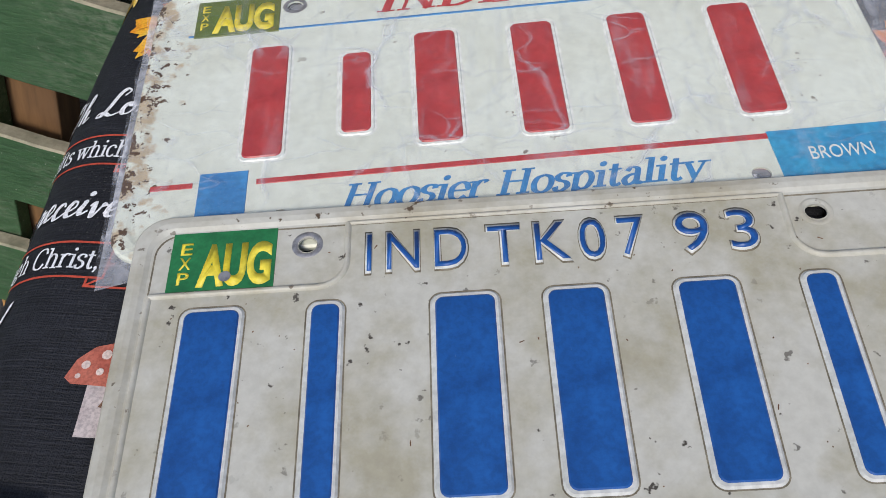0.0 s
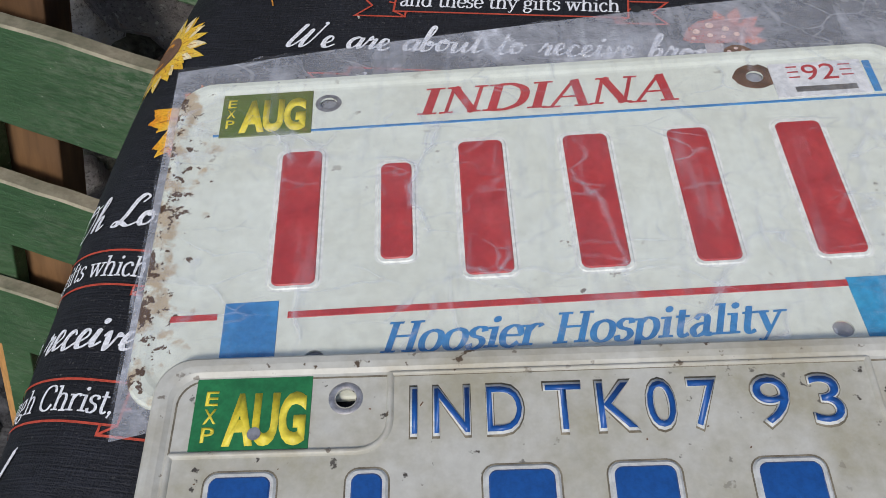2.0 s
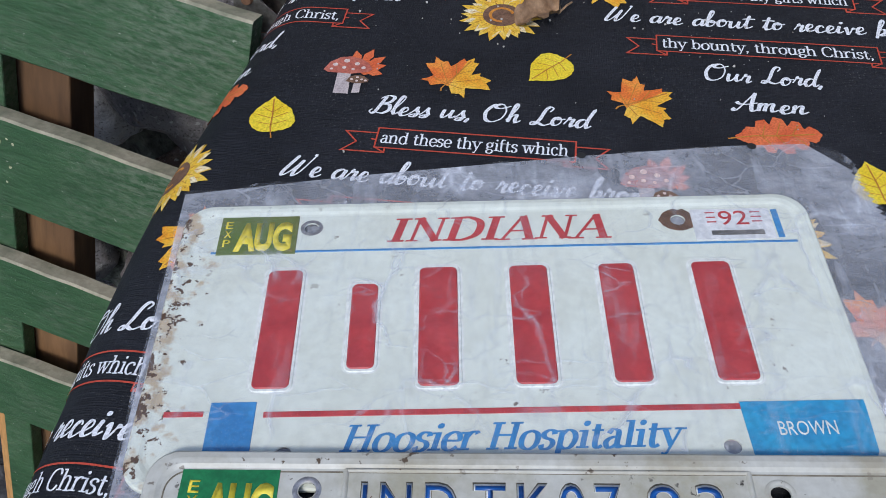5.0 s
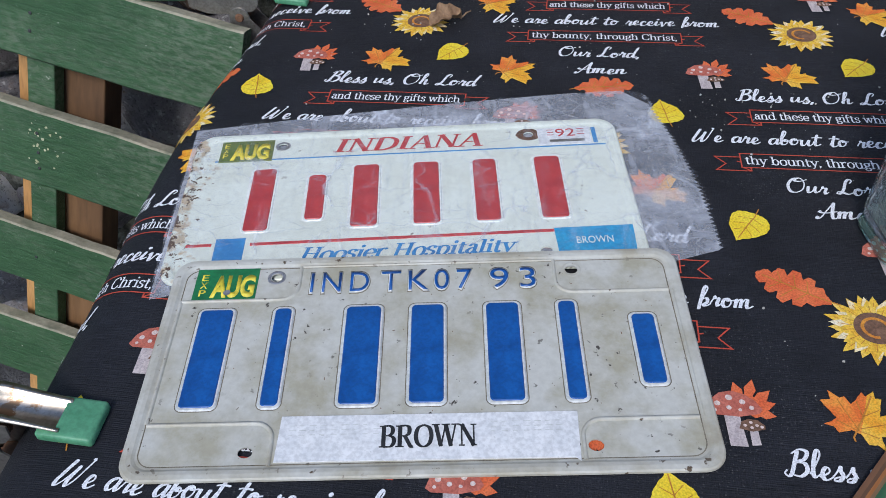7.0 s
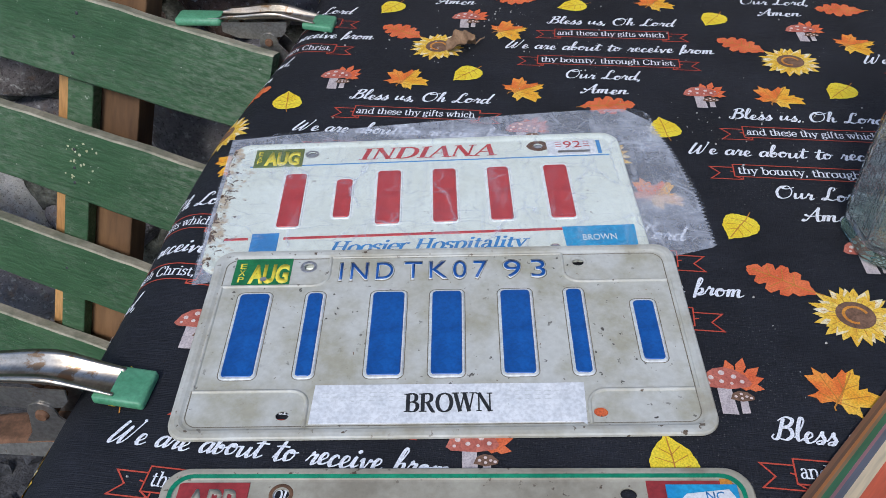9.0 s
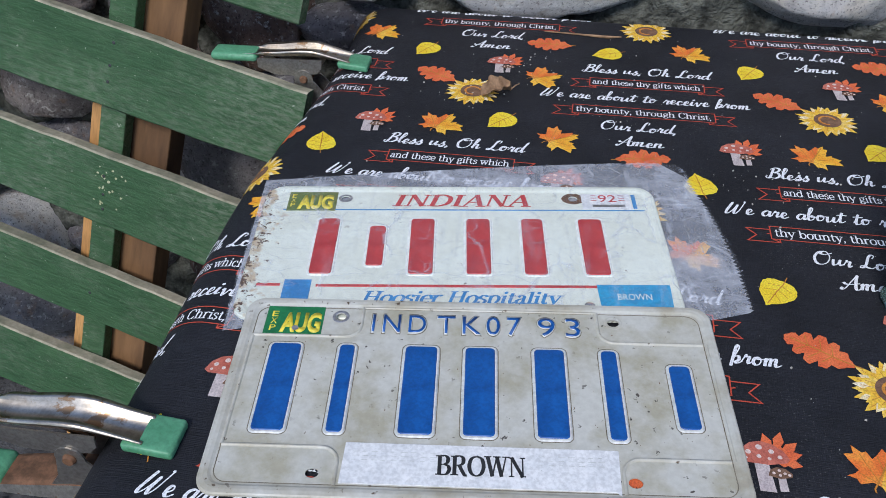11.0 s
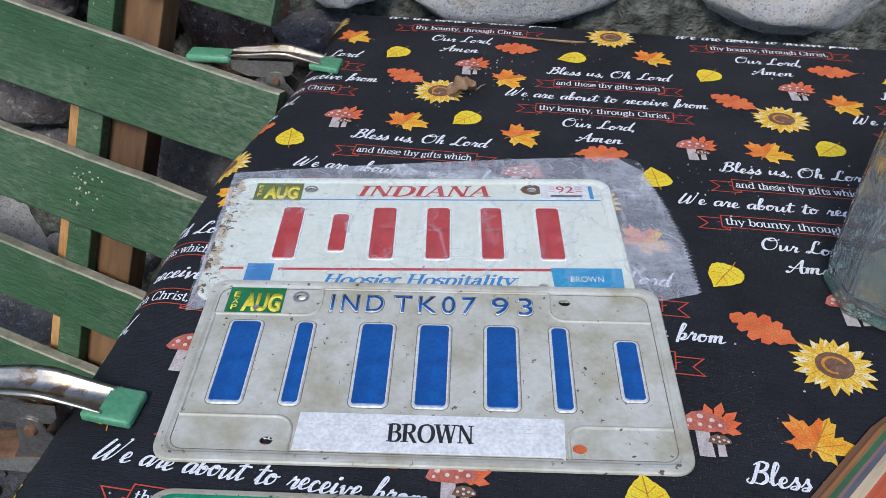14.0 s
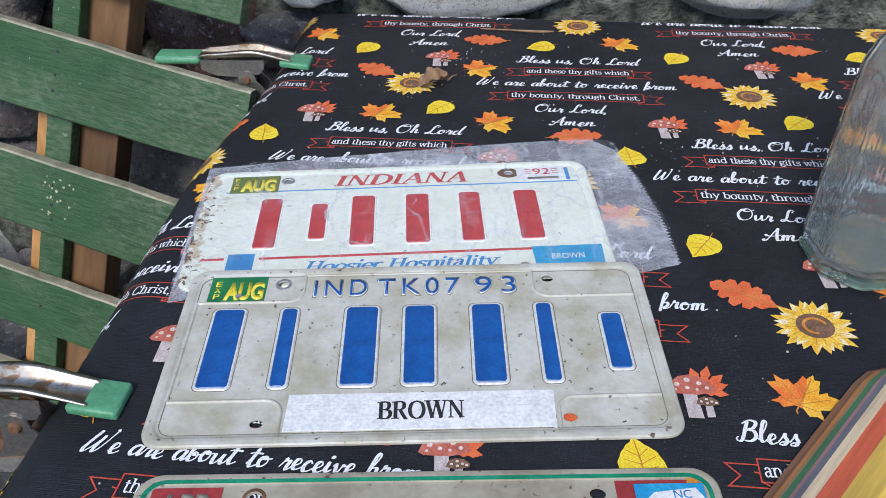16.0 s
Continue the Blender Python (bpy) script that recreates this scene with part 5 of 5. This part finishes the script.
def green_plate():
    p = thing("number_plate", pose(0.0065, -0.1715, TOP + 0.0006, 0.2, 0, -0.6), "soiled buff plate with green border lying on the cloth", "number plate", "number plates on the table")
    holes = [(-HX, HY, 0.0042, 0.0036), (HX, HY, 0.0042, 0.0036), (-HX, -HY, 0.0042, 0.0036), (HX, -HY, 0.0042, 0.0036)]
    part("plate_body", plate_body(holes, 0.014), [MAT["plate_old"], MAT["plate_old"]], p)
    bm = bmesh.new()
    a, b = rounded(W - 0.0092, H - 0.0092, 0.0115, 8), rounded(W - 0.0135, H - 0.0135, 0.0100, 8)
    bridge(bm, loop(bm, a, 0.0027), loop(bm, b, 0.0022))
    part("border_line", bm, MAT["green_line"], p, smooth=True)
    month = flat(p, "sticker", rect(-0.1430, -0.1060, 0.0440, 0.0672), 0.0011, 0.0016, MAT["red_sticker"], "dark red month sticker")
    letters(month, "letters", "APR", -0.1385, 0.0480, 0.0290, 0.0150, 0.0016, MAT["plate_old"], 0, 0.025, 0.0001)
    flat(p, "sticker", rect(0.0985, 0.1430, 0.0440, 0.0680), 0.0011, 0.0016, MAT["red_sticker"], "dark red sticker under a blue one")
    flat(p, "sticker", rect(0.1360, 0.1420, 0.0640, 0.0690), 0.0016, 0.0019, MAT["disc_ring"])
    state = flat(p, "sticker", rect(0.1080, 0.1440, 0.0420, 0.0655), 0.0016, 0.0021, MAT["sky_ink"], "blue sticker with a white state outline")
    flat(state, "sticker_shape", [(0.1120, 0.0545), (0.1180, 0.0530), (0.1260, 0.0450), (0.1400, 0.0440), (0.1430, 0.0560), (0.1395, 0.0625), (0.1180, 0.0600)], 0.0021, 0.0023, MAT["white_sticker"])
    letters(state, "letters", "NC", 0.1275, 0.0560, 0.0090, 0.0050, 0.0023, MAT["blue_ink"], 0, 0.006, 0.0001)
    for x, w in ((-0.085, 0.02), (-0.05, 0.02), (-0.01, 0.02), (0.03, 0.02), (0.07, 0.02), (0.11, 0.02)):
        character_bar(p, x, -0.004, w, 0.062, MAT["green_line"], MAT["plate_old"])
    ring_mark(p, -HX, HY, 0.0044, 0.0064, 0.00115, MAT["rust"])
    return p


blue_plate()
red_plate()
green_plate()


# ---- clear bag round the red plate ----
def bag(flat=False):
    low = [(-0.1665, 0.0505), (-0.10, 0.0655), (0.02, 0.068), (0.12, 0.070), (0.156, 0.0715), (0.184, 0.080)]
    top = [(-0.1730, 0.2235), (-0.09, 0.236), (0.032, 0.2505), (0.11, 0.2575), (0.148, 0.2585), (0.1655, 0.2400)]
    def along(pts, s):
        k = min(int(s * (len(pts) - 1)), len(pts) - 2)
        f = s * (len(pts) - 1) - k
        return Vector(pts[k]).lerp(Vector(pts[k + 1]), f)
    bm = bmesh.new()
    nx, ny = 150, 80
    rows = []
    for j in range(ny + 1):
        t = j / ny
        row = []
        for i in range(nx + 1):
            s = i / nx
            p = along(low, s).lerp(along(top, s), t)
            if i == nx:
                p.x += 0.0016 * (1 if j % 2 else -1)
            if s > 0.8:
                p.x += 0.006 * math.sin(t * math.pi) * (s - 0.8) / 0.2
            q = Matrix.Rotation(radians(-1.5), 2) @ (p - Vector((-0.014, 0.1405)))
            dx, dy = max(0, abs(q.x) - 0.150), max(0, abs(q.y) - 0.074)
            out = math.hypot(dx, dy)
            h = 0.0047 if out == 0 else max(0.0014, 0.0047 - out * 0.16)
            if p.y < 0.079:
                h = min(h, 0.0042)
            else:
                wr = (0.5 - abs(noise.noise((p.x * 30 + p.y * 22, p.y * 34 - p.x * 12, 1.5)))) * 0.0030 + (0.5 - abs(noise.noise((p.x * 70 - p.y * 40, p.y * 60, 8.5)))) * 0.0012 - 0.0012 + noise.noise((p.x * 110, p.y * 90, 4)) * 0.0005
                h += wr * (0.45 if out == 0 else 1.6) * min(1, (p.y - 0.079) / 0.012)
                if p.x > 0.14:
                    h += 0.008 * max(0, noise.noise((p.x * 30 + 3, p.y * 22, 9))) + 0.0015
            if flat:
                h = 0.0010
            row.append(bm.verts.new((p.x, p.y, TOP + h)))
        rows.append(row)
    for a, b in zip(rows, rows[1:]):
        for i in range(nx):
            bm.faces.new((a[i], a[i + 1], b[i + 1], b[i]))
    return bm


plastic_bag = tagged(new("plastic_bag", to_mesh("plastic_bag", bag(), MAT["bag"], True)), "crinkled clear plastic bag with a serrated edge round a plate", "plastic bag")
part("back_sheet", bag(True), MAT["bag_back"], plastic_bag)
for x, y in ((0.030, 0.2455), (0.118, 0.2515)):
    bm = bmesh.new()
    disc(bm, x, y, 0.0024, TOP + 0.0062, 14)
    part("punched_hole", bm, MAT["ink_and_hole_black"], plastic_bag)


# ---- spring clamps ----
def strip_section(bm, pts, widths, thick, lip):
    """A pressed channel: a plate along the points (x, z) with rolled-down side lips."""
    rows = []
    n = len(pts)
    for i in range(n):
        p = Vector(pts[i])
        d = (Vector(pts[min(i + 1, n - 1)]) - Vector(pts[max(i - 1, 0)])).normalized()
        k = Vector((-d.y, d.x))
        w, L = widths[i] / 2, lip[i]
        prof = [(-w - L * 0.45, -L), (-w - L * 0.12, -0.002), (-w + 0.0012, -0.0005), (-w + 0.003, 0), (w - 0.003, 0), (w - 0.0012, -0.0005), (w + L * 0.12, -0.002), (w + L * 0.45, -L), (w - thick, -L), (w - thick, -thick - 0.001), (-w + thick, -thick - 0.001), (-w + thick, -L)]
        rows.append([bm.verts.new((p.x + k.x * h, y, p.y + k.y * h)) for y, h in prof])
    for a, b in zip(rows, rows[1:]):
        bridge(bm, a, b)
    bm.faces.new(rows[0])
    bm.faces.new(list(reversed(rows[-1])))
    bmesh.ops.recalc_face_normals(bm, faces=bm.faces)


def arm(pts):
    """Points of (x, z, width, lip), smoothed, as a pressed channel."""
    bm = bmesh.new()
    fine = eased(pts)
    strip_section(bm, [(p[0], p[1]) for p in fine], [p[2] for p in fine], 0.0011, [p[3] for p in fine])
    return bm


def clamp():
    c = thing("spring_clamp", Matrix(), "chromed spring clamp with green vinyl tips gripping the tablecloth", "clamp", "spring clamps on the table edge")
    bm = arm([(-0.018, 0.0055, 0.0190, 0.003), (-0.028, 0.0068, 0.0180, 0.0045), (-0.040, 0.0088, 0.0175, 0.006), (-0.055, 0.0106, 0.0170, 0.008), (-0.072, 0.0102, 0.0170, 0.008), (-0.090, 0.0088, 0.0165, 0.007), (-0.106, 0.0086, 0.0165, 0.006), (-0.114, 0.0090, 0.017, 0.003), (-0.132, 0.0095, 0.016, 0.002)])
    upper = part("upper_arm", bm, MAT["chrome"], c, "shiny chromed steel arm with rust spots and a painted tan reflection", smooth=True)
    bm = arm([(-0.150, -0.0500, 0.021, 0.006), (-0.132, -0.0480, 0.021, 0.006), (-0.112, -0.0440, 0.022, 0.008), (-0.090, -0.0400, 0.022, 0.010), (-0.066, -0.0360, 0.022, 0.012), (-0.040, -0.0400, 0.022, 0.008), (-0.014, -0.0430, 0.022, 0.004)])
    for f in bm.faces:
        f.material_index = 1 if f.normal.z > 0.6 else 0
    lower = part("lower_arm", bm, [MAT["steel"], MAT["rust"]], c, "grey steel lower arm, rusty inside")
    for s in (-1, 1):
        for name, y, pts in (("cheek", 0.0092, [(-0.112, 0.0080), (-0.112, -0.0020), (-0.096, -0.0085), (-0.070, -0.0095), (-0.052, -0.0060), (-0.047, 0.0000), (-0.046, 0.0090)]),
                             ("pivot_lug", 0.0106, [(-0.066 + 0.0095 * math.cos(radians(a)), -0.012 + 0.0095 * math.sin(radians(a))) for a in range(-10, 191, 20)] + [(-0.079, -0.030), (-0.086, -0.040), (-0.036, -0.046), (-0.034, -0.040)])):
            bm = bmesh.new()
            a = [bm.verts.new((x, s * y, z)) for x, z in pts]
            b = [bm.verts.new((x, s * (y + 0.0012), z)) for x, z in pts]
            bridge(bm, a, b)
            bm.faces.new(a)
            bm.faces.new(list(reversed(b)))
            bmesh.ops.recalc_face_normals(bm, faces=bm.faces)
            part(name, bm, MAT["steel"], c)
    bm = bmesh.new()
    tube(bm, [(-0.066, -0.0145, -0.012), (-0.066, -0.0125, -0.012), (-0.066, 0.0125, -0.012), (-0.066, 0.0145, -0.012)], [0.0032, 0.0042, 0.0042, 0.0032], 14)
    part("rivet", bm, MAT["rust"], c, "rusty pivot rivet")
    bm = bmesh.new()
    tube(bm, [(-0.066 + 0.0065 * math.cos(a * 0.5), -0.008 + 0.016 * a / 60, -0.012 + 0.0065 * math.sin(a * 0.5)) for a in range(61)] + [(-0.10, 0.008, 0.002)], 0.0012, 6)
    part("spring", bm, MAT["rust"], c)
    bm = bmesh.new()
    box(bm, -0.030, 0.0, -0.0130, 0.0130, 0.0008, 0.0072, 0.0020, 3)
    for v in bm.verts:
        v.co.z += 0.10 * max(0, -v.co.x - 0.012) - (0.12 * max(0, v.co.x + 0.014))
    part("jaw_tip", bm, MAT["vinyl"], upper, "scuffed green vinyl jaw tip", smooth=True)
    bm = bmesh.new()
    box(bm, -0.030, 0.0, -0.0138, 0.0138, -0.052, -0.0430, 0.0030, 3)
    part("jaw_tip", bm, MAT["vinyl"], lower, smooth=True)
    bm = bmesh.new()
    box(bm, -0.160, -0.112, -0.0115, 0.0115, 0.0030, 0.0120, 0.0042, 3)
    part("grip", bm, MAT["vinyl"], upper, "green vinyl handle grip", smooth=True)
    bm = bmesh.new()
    box(bm, -0.170, -0.122, -0.0125, 0.0125, -0.0570, -0.0430, 0.0045, 3)
    part("grip", bm, MAT["vinyl"], lower, smooth=True)
    # no real opening: a black disc paints the hole's darkness onto the arm
    bm = bmesh.new()
    disc(bm, 0, 0, 0.0042, 0, 16, 0, 0.8)
    part("arm_hole", bm, MAT["ink_and_hole_black"], upper, at=pose(-0.0385, 0.002, 0.0090, 0, 9, 0))
    return c


near_clamp = clamp()
near_clamp.matrix_basis = pose(-0.168, -0.0405, TOP + 0.0006, 0, 0, -6)
copy_thing(near_clamp, pose(-0.111, 0.425, TOP + 0.0006, 0, 0, -5))


# ---- bottle, striped wood, leaf, crumbs ----
def bottle():
    b = thing("glass_bottle", pose(0.3105, 0.0825, TOP + 0.0006, 0, 0, 3), "empty square greenish glass bottle standing on the cloth", "bottle")
    bm = bmesh.new()
    prof = [(0.031, 0.0), (0.0365, 0.003), (0.0375, 0.008), (0.0365, 0.05), (0.034, 0.10), (0.0315, 0.135), (0.027, 0.150), (0.020, 0.160), (0.0150, 0.168), (0.0140, 0.185), (0.0140, 0.205), (0.0165, 0.208), (0.0165, 0.220)]
    def ring(half, z):
        k = 0.52 if z < 0.155 else 0.58
        c = half * k
        base = [(half, -half + c), (half, half - c), (half - c, half), (-half + c, half), (-half, half - c), (-half, -half + c), (-half + c, -half), (half - c, -half)]
        pts = []
        for i in range(8):
            p, q = Vector(base[i]), Vector(base[(i + 1) % 8])
            pts += [tuple(p.lerp(q, f)) for f in (0.06, 0.5, 0.94)]
        return loop(bm, pts, z)
    rings = [ring(h, z) for h, z in prof]
    for a, c in zip(rings, rings[1:]):
        bridge(bm, a, c)
    inner = [ring(h - 0.0035, max(z, 0.0065)) for h, z in reversed(prof[1:])]
    bridge(bm, rings[-1], inner[0])
    for a, c in zip(inner, inner[1:]):
        bridge(bm, a, c)
    bm.faces.new(inner[-1])
    bm.faces.new(list(reversed(rings[0])))
    bmesh.ops.recalc_face_normals(bm, faces=bm.faces)
    part("glass_body", bm, MAT["glass"], b, "clear faceted glass wall", at=pose(0, 0, 0.0082))
    bm = bmesh.new()
    feet = [ring(h, z) for h, z in ((0.0330, 0.0), (0.0372, 0.0022), (0.0378, 0.0050), (0.0366, 0.0080))]
    for lo, hi in zip(feet, feet[1:]):
        bridge(bm, lo, hi)
    bm.faces.new(feet[-1])
    bm.faces.new(list(reversed(feet[0])))
    bmesh.ops.recalc_face_normals(bm, faces=bm.faces)
    part("base", bm, MAT["glass_base"], b, "thick sea-green glass base")


bottle()


def striped_wood():
    """A loaf-shaped block glued up from dyed veneers, lying on the table."""
    w = thing("striped_wood_block", pose(0.187, -0.110, TOP + 0.0006, 0, 0, 45.5), "rounded block of laminated dyed wood in bright stripes", "wood block")
    prof = []
    for i in range(121):
        s = i / 120
        if s < 0.45:
            prof.append((0.046 * s / 0.45, 0.002 + 0.038 * s / 0.45))
        elif s < 0.9:
            k = (s - 0.45) / 0.45
            prof.append((0.046 + 0.070 * k, 0.040 + 0.010 * math.sin(math.pi * k)))
        else:
            k = (s - 0.9) / 0.1
            prof.append((0.116 + 0.012 * k, 0.040 * (1 - k)))
    cuts = [0, 3, 5, 7, 9, 13, 15, 19, 26, 38, 66, 80, 120]
    for k in range(len(cuts) - 1):
        bm = bmesh.new()
        piece = prof[cuts[k]:cuts[k + 1] + 1]
        rows = []
        for x, s in ((-0.26, 1), (0.100, 1), (0.114, 0.97), (0.124, 0.88), (0.129, 0.75)):
            rows.append([bm.verts.new((x, -(0.064 + (y - 0.064) * s), 0.0004 + z * s)) for y, z in piece] + [bm.verts.new((x, -(0.064 + (y - 0.064) * s * 0.55), 0.0004 + z * s * 0.5)) for y, z in (piece[-1], piece[0])])
        for a, b in zip(rows, rows[1:]):
            bridge(bm, a, b)
        bm.faces.new(rows[0])
        bm.faces.new(list(reversed(rows[-1])))
        bmesh.ops.recalc_face_normals(bm, faces=bm.faces)
        part("veneer", bm, MAT["layer_" + LAYERS[k][0]], w, LAYERS[k][0] + " dyed wood layer")


striped_wood()


def dry_leaf():
    bm = bmesh.new()
    rng = random.Random(9)
    n, m = 12, 16
    rows = []
    for j in range(n + 1):
        s = j / n
        wide = 0.011 * math.sin(math.pi * min(1, s * 0.92 + 0.06)) ** 0.7 * (1 + 0.25 * math.sin(s * 17))
        row = []
        for i in range(m + 1):
            t = 2 * i / m - 1
            row.append(bm.verts.new((-0.020 + 0.040 * s, wide * t, 0.0016 + 0.010 * t * t * (0.4 + s * 0.6) + 0.006 * math.sin(s * 3.0) + 0.002 * noise.noise((s * 5, t * 3, 1)))))
        rows.append(row)
    for a, b in zip(rows, rows[1:]):
        for i in range(m):
            bm.faces.new((a[i], a[i + 1], b[i + 1], b[i]))
    ob = tagged(new("dry_leaf", to_mesh("dry_leaf", bm, MAT["dry_leaf"], True)), "curled dry brown leaf lying on the cloth", "leaf")
    ob.matrix_basis = pose(0.014, 0.371, TOP + 0.0008, 0, 0, 20) @ Matrix.Diagonal((0.72, 1.15, 0.9, 1))
    bm = bmesh.new()
    tube(bm, [(0.019, 0, 0.003), (0.028, 0.002, 0.006), (0.036, 0.006, 0.004)], [0.0008, 0.0007, 0.0005], 6)
    part("stalk", bm, MAT["dry_leaf"], ob)


dry_leaf()
bm = bmesh.new()
tube(bm, [(-0.035, 0.004, 0.001), (0.0, 0.0, 0.0016), (0.03, -0.002, 0.0012), (0.045, 0.0, 0.001)], [0.0006, 0.0009, 0.0016, 0.0008], 6)
twig = tagged(new("twig", to_mesh("twig", bm, MAT["dry_leaf"])), "thin dry brown twig on the cloth", "twig")
twig.matrix_basis = pose(0.10, 0.500, TOP + 0.0008, 0, 0, -6)

bm = bmesh.new()
rng = random.Random(12)
heaps = [(rng.uniform(-0.1, 0.5), rng.uniform(-0.2, 0.5)) for k in range(9)]
for k in range(900):
    u, v = rng.uniform(-0.16, 0.8), rng.uniform(-0.3, 0.52)
    if k % 3 == 0:
        u, v = (c + rng.gauss(0, 0.022) for c in rng.choice(heaps))
    r = rng.choice((0.0002, 0.0002, 0.0003, 0.0003, 0.0004, 0.0005, 0.0008))
    q = TABLE @ Vector((u, v, 0.0007))
    if -0.16 < q.x < 0.17 and -0.26 < q.y < 0.25:
        continue
    res = bmesh.ops.create_icosphere(bm, subdivisions=1, radius=r)
    for vert in res["verts"]:
        vert.co = q + vert.co * rng.uniform(0.7, 1.3) + Vector((0, 0, r * 0.4))
tagged(new("crumbs", to_mesh("crumbs", bm, MAT["crumb"])), "pale grit and crumbs scattered on the black cloth", "crumbs", kind="stuff")

# loose stones on the ground below the table's edge
bm = bmesh.new()
for k in range(700):
    r = rng.uniform(0.006, 0.02)
    at = Vector((rng.uniform(-0.75, -0.02), rng.uniform(-0.35, 0.5), r * 0.3))
    res = bmesh.ops.create_icosphere(bm, subdivisions=1, radius=r)
    for vert in res["verts"]:
        vert.co = at + Vector((vert.co.x * rng.uniform(0.7, 1.3), vert.co.y * rng.uniform(0.7, 1.3), vert.co.z * rng.uniform(0.5, 0.9)))
tagged(new("gravel", to_mesh("gravel", bm, MAT["ground"])), "dark blue-grey loose gravel on the soil", "gravel", kind="stuff")
